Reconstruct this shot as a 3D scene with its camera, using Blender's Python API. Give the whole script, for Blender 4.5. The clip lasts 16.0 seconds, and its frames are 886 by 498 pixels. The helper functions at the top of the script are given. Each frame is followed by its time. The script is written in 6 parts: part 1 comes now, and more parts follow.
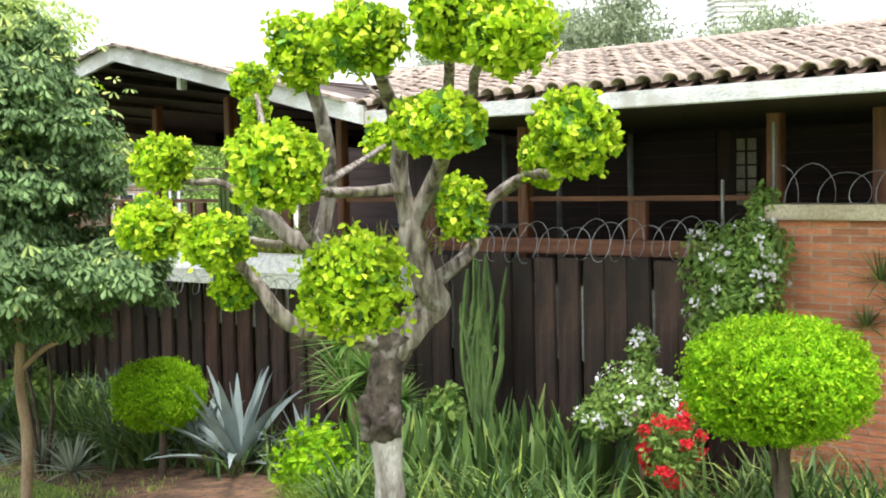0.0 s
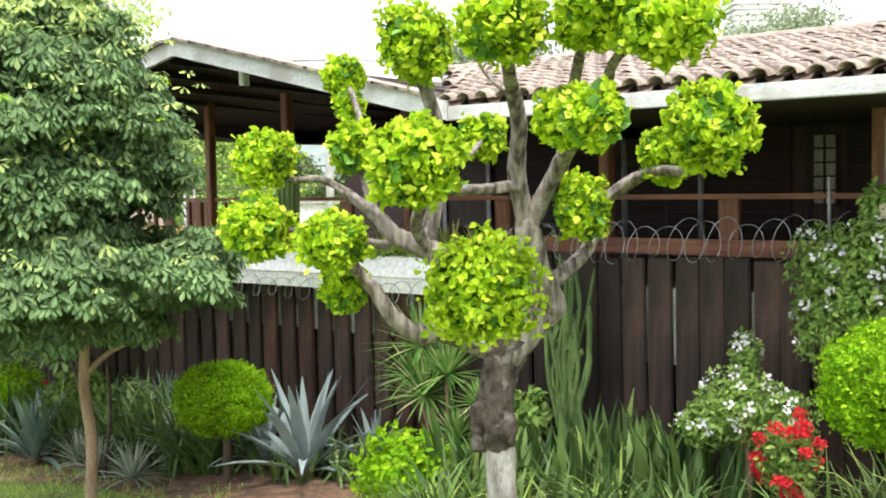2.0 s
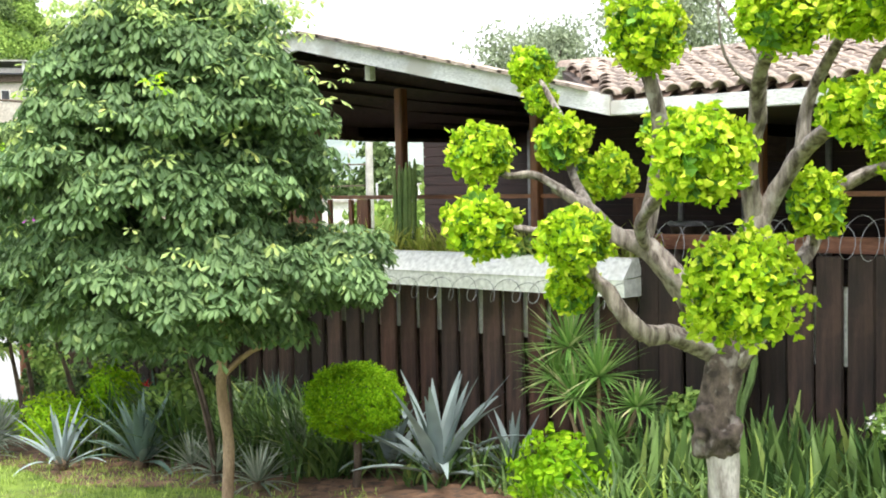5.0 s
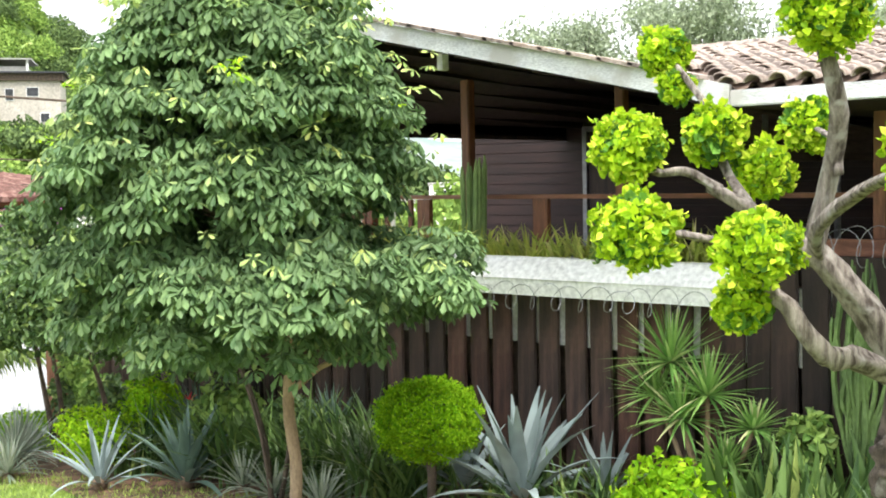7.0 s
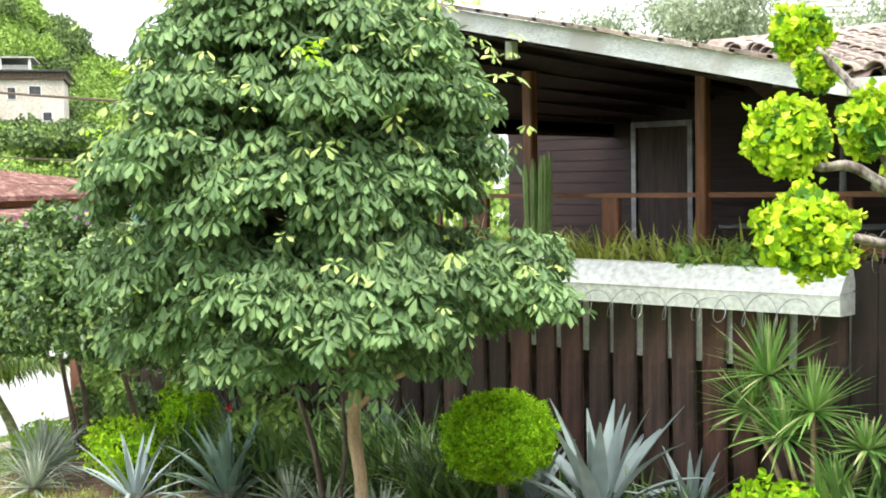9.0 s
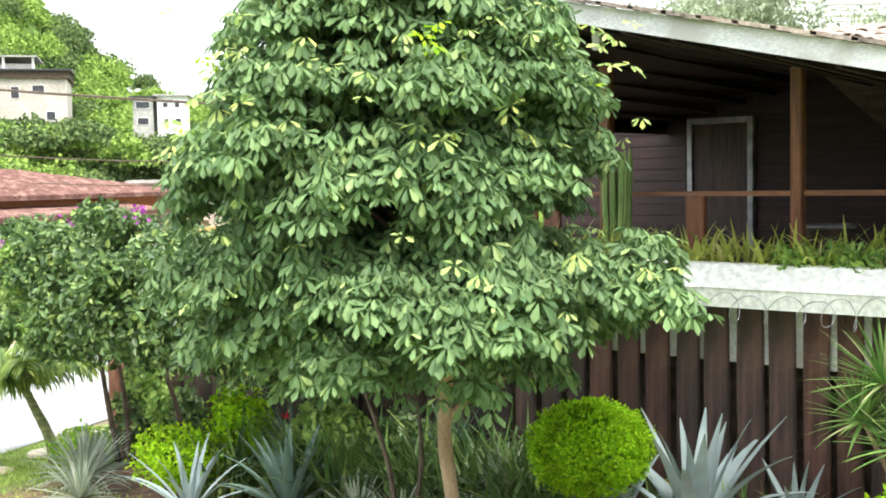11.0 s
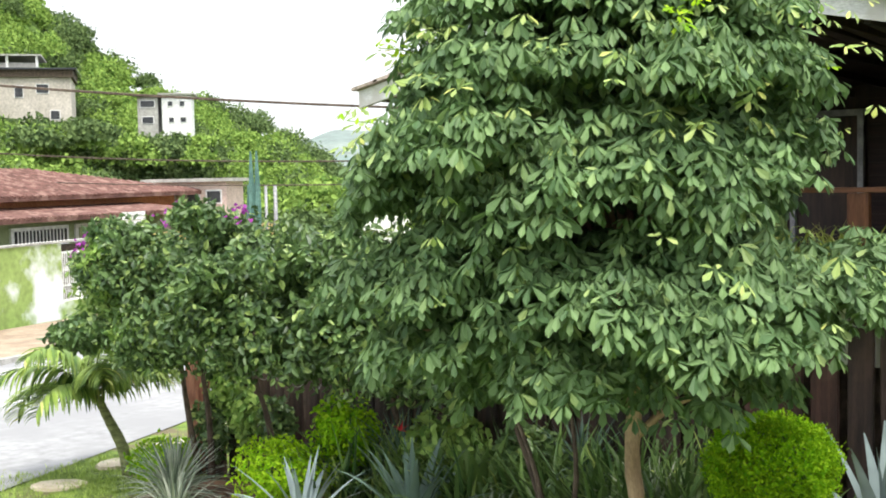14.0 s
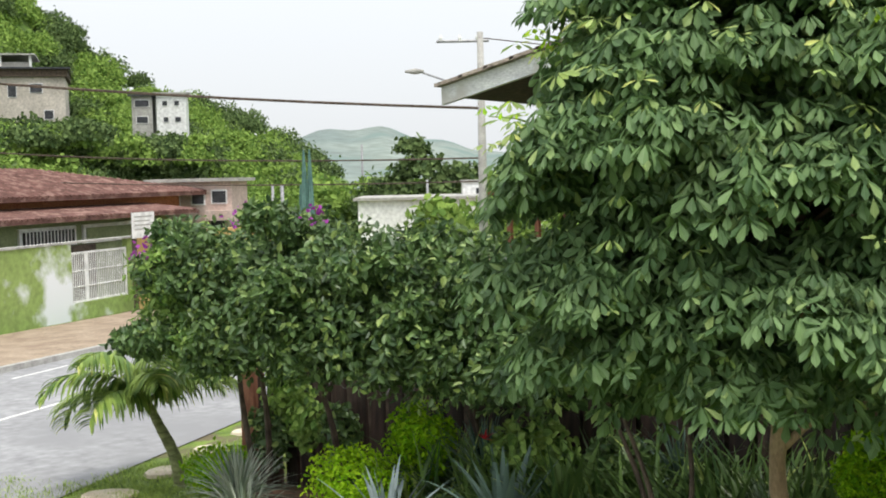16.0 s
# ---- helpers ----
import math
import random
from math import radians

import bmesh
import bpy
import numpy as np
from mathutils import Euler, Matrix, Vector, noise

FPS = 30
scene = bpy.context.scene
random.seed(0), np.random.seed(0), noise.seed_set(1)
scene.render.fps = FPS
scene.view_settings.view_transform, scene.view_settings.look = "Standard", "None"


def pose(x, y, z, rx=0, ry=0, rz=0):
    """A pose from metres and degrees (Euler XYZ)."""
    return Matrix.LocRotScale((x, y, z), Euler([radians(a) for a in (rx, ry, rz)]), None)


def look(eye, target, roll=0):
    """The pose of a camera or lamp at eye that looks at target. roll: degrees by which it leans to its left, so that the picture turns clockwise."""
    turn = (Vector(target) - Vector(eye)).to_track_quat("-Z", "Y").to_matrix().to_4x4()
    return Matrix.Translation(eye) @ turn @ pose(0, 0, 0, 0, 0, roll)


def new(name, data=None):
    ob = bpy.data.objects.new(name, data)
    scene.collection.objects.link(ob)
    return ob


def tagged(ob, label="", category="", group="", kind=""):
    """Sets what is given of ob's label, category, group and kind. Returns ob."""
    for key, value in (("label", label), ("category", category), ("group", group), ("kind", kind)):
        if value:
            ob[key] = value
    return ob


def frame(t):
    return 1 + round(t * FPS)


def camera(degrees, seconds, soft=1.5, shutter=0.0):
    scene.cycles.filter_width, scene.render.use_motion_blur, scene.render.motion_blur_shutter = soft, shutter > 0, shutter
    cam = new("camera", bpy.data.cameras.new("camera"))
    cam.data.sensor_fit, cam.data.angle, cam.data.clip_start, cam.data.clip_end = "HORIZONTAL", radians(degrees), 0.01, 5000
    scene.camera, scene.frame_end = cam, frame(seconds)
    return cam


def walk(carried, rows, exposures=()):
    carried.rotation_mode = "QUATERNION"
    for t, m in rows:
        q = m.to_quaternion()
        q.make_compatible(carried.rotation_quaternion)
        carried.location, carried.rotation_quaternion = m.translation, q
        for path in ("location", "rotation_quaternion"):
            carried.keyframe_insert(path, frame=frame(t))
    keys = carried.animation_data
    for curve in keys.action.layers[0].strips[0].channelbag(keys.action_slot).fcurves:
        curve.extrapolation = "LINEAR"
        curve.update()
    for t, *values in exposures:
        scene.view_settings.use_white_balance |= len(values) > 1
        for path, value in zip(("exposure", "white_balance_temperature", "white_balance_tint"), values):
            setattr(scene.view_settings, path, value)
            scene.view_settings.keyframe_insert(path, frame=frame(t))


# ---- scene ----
cam = camera(41.6, 16.0, soft=1.9)
METRES, EYE, TILT, LEAN, TURN = 9.0, 3.0, 3.6, 0.0, 41.0
ROWS = [
    (0.0, 0.0, 0.0, 0.0, -0.14, -7.0, 1.13),
    (0.5, -0.0158, 0.0147, -0.0012, -0.13, -7.01, 1.13),
    (1.0, -0.0377, 0.0282, -0.002, -0.11, -7.02, 1.15),
    (1.5, -0.0644, 0.0375, -0.0025, -0.11, -7.03, 1.16),
    (2.0, -0.0929, 0.0441, -0.0028, -0.12, -7.03, 1.16),
    (2.5, -0.1202, 0.0468, -0.0031, -0.13, -7.03, 1.17),
    (3.0, -0.1478, 0.0481, -0.0033, -0.14, -7.04, 1.19),
    (3.5, -0.1776, 0.0497, -0.0031, -0.14, -7.04, 1.18),
    (4.0, -0.2098, 0.0497, -0.0025, -0.15, -7.06, 1.19),
    (4.5, -0.2391, 0.058, -0.0029, -0.152, -7.06, 1.178),
    (5.0, -0.2656, 0.0784, -0.0044, -0.154, -7.06, 1.166),
    (5.5, -0.2902, 0.1068, -0.0065, -0.156, -7.06, 1.154),
    (6.0, -0.3139, 0.1392, -0.0088, -0.158, -7.06, 1.142),
    (6.5, -0.3375, 0.1715, -0.0106, -0.16, -7.06, 1.13),
    (7.0, -0.3614, 0.2023, -0.012, -0.17, -7.07, 1.11),
    (7.5, -0.383, 0.23, -0.0144, -0.19, -7.07, 1.1),
    (8.0, -0.402, 0.2564, -0.0162, -0.2, -7.07, 1.06),
    (8.5, -0.4208, 0.2807, -0.018, -0.212, -7.072, 1.054),
    (9.0, -0.4398, 0.3015, -0.0198, -0.224, -7.074, 1.048),
    (9.5, -0.4598, 0.3197, -0.0214, -0.236, -7.076, 1.042),
    (10.0, -0.4813, 0.3363, -0.023, -0.248, -7.078, 1.036),
    (10.5, -0.5053, 0.3522, -0.0243, -0.26, -7.08, 1.03),
    (11.0, -0.5307, 0.3681, -0.0255, -0.32, -7.07, 1.02),
    (11.5, -0.5548, 0.3896, -0.0264, -0.35, -7.1, 1.06),
    (12.0, -0.5768, 0.406, -0.0278, -0.38, -7.09, 1.08),
    (12.5, -0.6015, 0.4224, -0.0284, -0.41, -7.13, 1.12),
    (13.0, -0.6288, 0.4377, -0.03, -0.43, -7.11, 1.14),
    (13.5, -0.6609, 0.4521, -0.0308, -0.51, -7.13, 1.16),
    (14.0, -0.6933, 0.4642, -0.0315, -0.62, -7.13, 1.17),
    (14.5, -0.7229, 0.4773, -0.0315, -0.63, -7.16, 1.21),
    (15.0, -0.7534, 0.4903, -0.0317, -0.75, -7.18, 1.25),
    (15.5, -0.784, 0.5069, -0.0322, -1.0, -7.18, 1.29),
    (16.0, -0.8113, 0.5179, -0.0327, -1.27, -7.17, 1.24),
]
walk(cam, [(t, pose(0, 0, EYE, TILT, LEAN, TURN) @ pose(METRES * x, METRES * y, METRES * z, 90 + pitch, roll, yaw)) for t, x, y, z, yaw, pitch, roll in ROWS], exposures=[(0.0, 1.25), (4.0, 1.35), (8.0, 1.47), (11.0, 1.65), (13.0, 1.35), (14.5, 0.9), (16.0, 0.4)])

# ---- light ----
world = bpy.data.worlds.new("sky")
scene.world = world
world.use_nodes = True
wn, wl = world.node_tree.nodes, world.node_tree.links
sky = wn.new("ShaderNodeTexSky")
sky.sky_type, sky.sun_disc = "NISHITA", False
sky.sun_elevation, sky.sun_rotation = radians(66), radians(121)
sky.air_density, sky.dust_density = 1.0, 4.0
cloud = wn.new("ShaderNodeMix")
cloud.data_type = "RGBA"
cloud.inputs[0].default_value = 0.82
cloud.inputs[7].default_value = (9.6, 9.9, 10.2, 1)
wl.new(sky.outputs[0], cloud.inputs[6])
# an overcast sky is brighter overhead than at the horizon
way, split, rise, dome = wn.new("ShaderNodeTexCoord"), wn.new("ShaderNodeSeparateXYZ"), wn.new("ShaderNodeMapRange"), wn.new("ShaderNodeMix")
rise.inputs[3].default_value, rise.inputs[4].default_value = 0.85, 1.6
dome.data_type, dome.blend_type = "RGBA", "MULTIPLY"
dome.inputs[0].default_value = 1.0
wl.new(way.outputs["Generated"], split.inputs[0])
wl.new(split.outputs[2], rise.inputs[0])
wl.new(cloud.outputs[2], dome.inputs[6])
wl.new(rise.outputs[0], dome.inputs[7])
wl.new(dome.outputs[2], wn["Background"].inputs[0])
wn["Background"].inputs[1].default_value = 0.09
sun = new("sun", bpy.data.lights.new("sun", "SUN"))
sun.data.energy, sun.data.angle, sun.data.color = 2.0, radians(24), (1, 0.96, 0.88)
sun.matrix_world = look((0, 0, 40), (-15, 9, 0))


# ---- materials ----
def shader(name):
    m = bpy.data.materials.new(name)
    m.use_nodes = True
    return m, m.node_tree.nodes, m.node_tree.links, m.node_tree.nodes["Principled BSDF"]


def rgba(c):
    return (c[0], c[1], c[2], 1)


def mat(name, a, b, rough=0.75, scale=6.0, bump=0.25, stretch=(1, 1, 1), metal=0.0, vary=0.0, spots=None, spot_size=3.0, spot_at=0.52):
    """Two colours mixed by coarse and fine noise, with fine relief; vary: random change of brightness from piece to piece."""
    m, n, l, p = shader(name)
    co, mp = n.new("ShaderNodeTexCoord"), n.new("ShaderNodeMapping")
    mp.inputs["Scale"].default_value = stretch
    l.new(co.outputs["Object"], mp.inputs[0])
    big, fine = n.new("ShaderNodeTexNoise"), n.new("ShaderNodeTexNoise")
    big.inputs["Scale"].default_value, fine.inputs["Scale"].default_value = scale, scale * 9
    big.inputs["Detail"].default_value, fine.inputs["Detail"].default_value = 5, 3
    l.new(mp.outputs[0], big.inputs["Vector"])
    l.new(mp.outputs[0], fine.inputs["Vector"])
    ramp = n.new("ShaderNodeValToRGB")
    ramp.color_ramp.elements[0].position, ramp.color_ramp.elements[1].position = 0.35, 0.68
    ramp.color_ramp.elements[0].color, ramp.color_ramp.elements[1].color = rgba(a), rgba(b)
    l.new(big.outputs[0], ramp.inputs[0])
    out = ramp.outputs[0]
    grain = n.new("ShaderNodeMapRange")
    grain.inputs[1].default_value, grain.inputs[2].default_value = 0.3, 0.7
    grain.inputs[3].default_value, grain.inputs[4].default_value = 0.78, 1.2
    l.new(fine.outputs[0], grain.inputs[0])
    mul = n.new("ShaderNodeMix")
    mul.data_type, mul.blend_type = "RGBA", "MULTIPLY"
    mul.inputs[0].default_value = 1.0
    l.new(out, mul.inputs[6])
    l.new(grain.outputs[0], mul.inputs[7])
    out = mul.outputs[2]
    if spots:
        sp, sr, sm = n.new("ShaderNodeTexNoise"), n.new("ShaderNodeValToRGB"), n.new("ShaderNodeMix")
        sp.inputs["Scale"].default_value, sp.inputs["Detail"].default_value = spot_size, 6
        sr.color_ramp.elements[0].position, sr.color_ramp.elements[1].position = spot_at, spot_at + (0.1 if spot_at > 0.5 else 0.03)
        l.new(co.outputs["Object"], sp.inputs["Vector"])
        l.new(sp.outputs[0], sr.inputs[0])
        sm.data_type = "RGBA"
        sm.inputs[7].default_value = rgba(spots)
        l.new(sr.outputs[0], sm.inputs[0])
        l.new(out, sm.inputs[6])
        out = sm.outputs[2]
    if vary:
        info, mr, vm = n.new("ShaderNodeObjectInfo"), n.new("ShaderNodeMapRange"), n.new("ShaderNodeMix")
        mr.inputs[3].default_value, mr.inputs[4].default_value = 1 - vary, 1 + vary
        l.new(info.outputs["Random"], mr.inputs[0])
        vm.data_type, vm.blend_type = "RGBA", "MULTIPLY"
        vm.inputs[0].default_value = 1.0
        l.new(out, vm.inputs[6])
        l.new(mr.outputs[0], vm.inputs[7])
        out = vm.outputs[2]
    l.new(out, p.inputs["Base Color"])
    p.inputs["Roughness"].default_value, p.inputs["Metallic"].default_value = rough, metal
    if bump:
        bp = n.new("ShaderNodeBump")
        bp.inputs["Strength"].default_value, bp.inputs["Distance"].default_value = bump, 0.02
        l.new(fine.outputs[0], bp.inputs["Height"])
        l.new(bp.outputs[0], p.inputs["Normal"])
    return m


def soften(c):
    """A leaf colour with a little grey and warmth in it."""
    g = 0.3 * c[0] + 0.6 * c[1] + 0.1 * c[2]
    return (c[0] * 0.97 + g * 0.085, c[1] * 0.95 + g * 0.05, c[2] * 0.9 + g * 0.155)


def leaf_mat(name, a, b, c=None, rough=0.45, through_light=0.3, share=0.85, gloss=0.25, vivid=False):
    """Leaves: each its own colour between a and b, a few of colour c; some light passes through."""
    if not vivid:
        a, b, c = soften(a), soften(b), soften(c) if c else None
    m, n, l, p = shader(name)
    geo, ramp = n.new("ShaderNodeNewGeometry"), n.new("ShaderNodeValToRGB")
    e = ramp.color_ramp.elements
    e[0].color, e[1].color = rgba(a), rgba(b)
    e[1].position = share
    if c:
        k = e.new(min(0.999, share + 0.06))
        k.color = rgba(c)
    l.new(geo.outputs["Random Per Island"], ramp.inputs[0])
    co, tx, mr, mul = n.new("ShaderNodeTexCoord"), n.new("ShaderNodeTexNoise"), n.new("ShaderNodeMapRange"), n.new("ShaderNodeMix")
    tx.inputs["Scale"].default_value = 2.2
    l.new(co.outputs["Object"], tx.inputs["Vector"])
    mr.inputs[1].default_value, mr.inputs[2].default_value = 0.3, 0.7
    mr.inputs[3].default_value, mr.inputs[4].default_value = 0.75, 1.25
    l.new(tx.outputs[0], mr.inputs[0])
    mul.data_type, mul.blend_type = "RGBA", "MULTIPLY"
    mul.inputs[0].default_value = 1.0
    l.new(ramp.outputs[0], mul.inputs[6])
    l.new(mr.outputs[0], mul.inputs[7])
    l.new(mul.outputs[2], p.inputs["Base Color"])
    p.inputs["Roughness"].default_value = rough
    p.inputs["Specular IOR Level"].default_value = gloss
    tr, mix = n.new("ShaderNodeBsdfTranslucent"), n.new("ShaderNodeMixShader")
    l.new(mul.outputs[2], tr.inputs[0])
    mix.inputs[0].default_value = through_light
    l.new(p.outputs[0], mix.inputs[1])
    l.new(tr.outputs[0], mix.inputs[2])
    l.new(mix.outputs[0], n["Material Output"].inputs[0])
    return m


WOOD = mat("dark_wood", (0.02, 0.013, 0.011), (0.06, 0.033, 0.025), 0.7, 2.5, 0.4, (6, 6, 0.5), vary=0.45)
SLEEPER_RED = mat("reddish_sleeper_wood", (0.04, 0.018, 0.014), (0.13, 0.058, 0.042), 0.75, 2.2, 0.5, (6, 6, 0.6), vary=0.4, spots=(0.16, 0.09, 0.065), spot_size=1.3)
SLEEPER = mat("old_sleeper_wood", (0.022, 0.014, 0.012), (0.075, 0.042, 0.034), 0.75, 2.2, 0.5, (6, 6, 0.6), vary=0.55, spots=(0.1, 0.055, 0.042), spot_size=1.3)
POST = mat("red_brown_wood", (0.12, 0.045, 0.024), (0.27, 0.105, 0.05), 0.5, 3, 0.25, (5, 5, 0.5))
RAIL = mat("reddish_wood", (0.17, 0.065, 0.035), (0.33, 0.14, 0.075), 0.5, 3, 0.25, (0.5, 5, 5))
TILE = mat("clay_roof_tile", (0.27, 0.205, 0.17), (0.5, 0.425, 0.37), 0.85, 5, 0.35, vary=0.25, spots=(0.13, 0.1, 0.085), spot_size=5)
# darker copy of TILE, with the shade between the ribs in its colour
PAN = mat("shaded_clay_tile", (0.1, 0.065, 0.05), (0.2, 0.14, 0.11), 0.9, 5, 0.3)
WHITE = mat("weathered_white_paint", (0.55, 0.55, 0.53), (0.78, 0.78, 0.76), 0.6, 3, 0.15, spots=(0.48, 0.46, 0.42), spot_size=2.5)
FASCIA = mat("grey_white_fascia_paint", (0.58, 0.58, 0.6), (0.78, 0.78, 0.79), 0.6, 3, 0.2, (1, 3, 3), spots=(0.5, 0.48, 0.46), spot_size=2)
CREAM = mat("cream_coping", (0.5, 0.42, 0.3), (0.66, 0.58, 0.44), 0.75, 4, 0.25)
BRICK = mat("orange_brick", (0.48, 0.16, 0.08), (0.66, 0.29, 0.155), 0.85, 9, 0.4, vary=0.25)
MORTAR = mat("brick_mortar", (0.42, 0.31, 0.23), (0.56, 0.43, 0.33), 0.95, 12, 0.4)
SOIL = mat("brown_soil", (0.08, 0.045, 0.027), (0.25, 0.14, 0.085), 0.95, 3, 0.9, spots=(0.06, 0.04, 0.03), spot_size=9)
GRASSY = mat("lawn_ground", (0.07, 0.12, 0.012), (0.18, 0.26, 0.03), 0.9, 3, 0.7, spots=(0.12, 0.1, 0.05), spot_size=1.1)
ASPHALT = mat("pale_asphalt", (0.25, 0.25, 0.255), (0.31, 0.31, 0.315), 0.9, 0.5, 0.2, spots=(0.225, 0.225, 0.23), spot_size=0.25)
PAVING = mat("sandy_pavement", (0.24, 0.175, 0.12), (0.36, 0.28, 0.2), 0.9, 1.5, 0.3)
CONCRETE = mat("grey_concrete", (0.3, 0.29, 0.27), (0.46, 0.45, 0.42), 0.9, 3, 0.3)
LINE = mat("road_line_paint", (0.6, 0.6, 0.58), (0.78, 0.78, 0.76), 0.8, 5, 0.1)
WIRE = mat("galvanised_wire", (0.2, 0.2, 0.21), (0.4, 0.4, 0.41), 0.45, 8, 0, metal=0.7)
STEEL = mat("grey_steel_tube", (0.2, 0.2, 0.21), (0.34, 0.34, 0.35), 0.5, 6, 0.05, metal=0.3)
BARK = mat("grey_brown_bark", (0.08, 0.06, 0.05), (0.48, 0.42, 0.37), 0.95, 5, 1.0, (4, 4, 0.8), spots=(0.44, 0.41, 0.38), spot_size=7, spot_at=0.57)
PLANTER_WHITE = mat("bright_white_masonry_paint", (0.84, 0.84, 0.83), (0.92, 0.92, 0.91), 0.6, 2, 0.15, spots=(0.74, 0.73, 0.7), spot_size=1.6, spot_at=0.6)
BARK_WHITE = mat("pale_lichen_bark", (0.2, 0.17, 0.15), (0.66, 0.63, 0.6), 0.95, 4, 0.9, (1.5, 1.5, 0.6), spots=(0.08, 0.06, 0.05), spot_size=4.5, spot_at=0.56)
BARK_PALE = mat("pale_smooth_bark", (0.26, 0.17, 0.11), (0.4, 0.28, 0.19), 0.85, 6, 0.4, (1, 1, 0.4))
# also colours the sheets that stand for shade behind fence and gate
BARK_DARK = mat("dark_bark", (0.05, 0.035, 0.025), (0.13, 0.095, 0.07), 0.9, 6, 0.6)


# ---- builders ----
def thing(name, label, category, at=(0, 0, 0), group="", kind=""):
    e = new(name)
    e.empty_display_size = 0.1
    e.location = at
    return tagged(e, label, category, group, kind)


def obj(name, data, material, parent=None, label=""):
    if not data.materials:
        data.materials.append(material)
    ob = new(name, data)
    ob.parent = parent
    if label:
        ob["label"] = label
    return ob


def part(name, bm, material, parent=None, label="", smooth=False):
    me = bpy.data.meshes.new(name)
    bm.to_mesh(me)
    bm.free()
    if smooth:
        me.shade_smooth()
    return obj(name, me, material, parent, label)


def raw(name, verts, faces, smooth=False):
    me = bpy.data.meshes.new(name)
    me.from_pydata([tuple(v) for v in verts], [], faces)
    if smooth:
        me.shade_smooth()
    me.update()
    return me


def box(x0, x1, y0, y1, z0, z1, bevel=0.0, bm=None):
    bm = bm or bmesh.new()
    r = bmesh.ops.create_cube(bm, size=1, matrix=Matrix.LocRotScale(((x0 + x1) / 2, (y0 + y1) / 2, (z0 + z1) / 2), None, (x1 - x0, y1 - y0, z1 - z0)))
    if bevel:
        es = list({e for v in r["verts"] for e in v.link_edges})
        bmesh.ops.bevel(bm, geom=es, offset=bevel, segments=2, affect="EDGES")
    return bm


def tube(points, radii, sides=8, wobble=0.0, seed=0, caps=True, ridge=0.0):
    """Vertices and faces of a bent, tapered tube."""
    rnd = random.Random(seed)
    pts = [Vector(p) for p in points]
    vs, fs = [], []
    ref = Vector((0.3, 0.9, 0.2))
    for i, p in enumerate(pts):
        d = (pts[min(i + 1, len(pts) - 1)] - pts[max(i - 1, 0)]).normalized()
        a = d.cross(ref)
        a = (a if a.length > 0.05 else d.cross(Vector((1, 0, 0)))).normalized()
        b = d.cross(a)
        for k in range(sides):
            t = 2 * math.pi * k / sides
            r = radii[i] * (1 + wobble * rnd.uniform(-1, 1) + ridge * math.sin(3 * t + 0.35 * i + seed) + 0.5 * ridge * math.sin(5 * t - 0.5 * i))
            vs.append(p + (a * math.cos(t) + b * math.sin(t)) * r)
    for i in range(len(pts) - 1):
        for k in range(sides):
            j = (k + 1) % sides
            fs.append((i * sides + k, i * sides + j, (i + 1) * sides + j, (i + 1) * sides + k))
    if caps:
        fs.append(tuple(range(sides))[::-1])
        fs.append(tuple((len(pts) - 1) * sides + k for k in range(sides)))
    return vs, fs


def join(*pieces):
    vs, fs = [], []
    for v, f in pieces:
        o = len(vs)
        vs += list(v)
        fs += [tuple(i + o for i in q) for q in f]
    return vs, fs


def smooth_line(pts, n=4):
    """Catmull-Rom through the points."""
    p = [Vector(q) for q in pts]
    p = [p[0] * 2 - p[1]] + p + [p[-1] * 2 - p[-2]]
    out = []
    for i in range(1, len(p) - 2):
        for k in range(n):
            t = k / n
            out.append(0.5 * (2 * p[i] + (p[i + 1] - p[i - 1]) * t + (2 * p[i - 1] - 5 * p[i] + 4 * p[i + 1] - p[i + 2]) * t * t + (3 * p[i] - p[i - 1] - 3 * p[i + 1] + p[i + 2]) * t ** 3))
    return out + [p[-2]]


def leaves(base, normal, along, length, width, fold=0.25, round_leaf=False, obovate=False):
    """A mesh of many leaves at once. base, normal, along: n x 3 arrays; length, width: n."""
    n = len(base)
    along = along / np.linalg.norm(along, axis=1, keepdims=True)
    side = np.cross(normal, along)
    side /= np.linalg.norm(side, axis=1, keepdims=True) + 1e-9
    up = np.cross(along, side)
    L, W = length[:, None], width[:, None]
    if obovate:
        k = [(0, 0, 0), (0.38, 0.33, 0.9), (0.72, 0.5, 0.8), (1, 0, -0.5), (0.72, -0.5, 0.8), (0.38, -0.33, 0.9)]
    elif round_leaf:
        k = [(0, 0, 0), (0.25, 0.46, 1), (0.7, 0.48, 1), (1, 0, 0.25), (0.7, -0.48, 1), (0.25, -0.46, 1)]
    else:
        k = [(0, 0, 0), (0.3, 0.5, 1), (0.65, 0.42, 0.9), (1, 0, -0.3), (0.65, -0.42, 0.9), (0.3, -0.5, 1)]
    v = np.stack([base + along * L * a + side * W * b + up * W * fold * c for a, b, c in k], axis=1).reshape(-1, 3)
    i = np.arange(n)[:, None] * 6
    f = np.concatenate([i + np.array([0, 3, 2, 1]), i + np.array([0, 5, 4, 3])]).reshape(-1, 4)
    return v, f


def np_mesh(name, v, f, smooth=False):
    me = bpy.data.meshes.new(name)
    me.from_pydata(v.tolist(), [], f.tolist())
    if smooth:
        me.shade_smooth()
    me.update()
    return me


def unit(a):
    return a / (np.linalg.norm(a, axis=1, keepdims=True) + 1e-9)


def lumps(p, size, seed):
    """Smooth noise, -1 to 1, at points p."""
    return np.array([noise.noise(Vector(q) / size + Vector((seed * 7.3, seed * 3.1, 0))) for q in p])


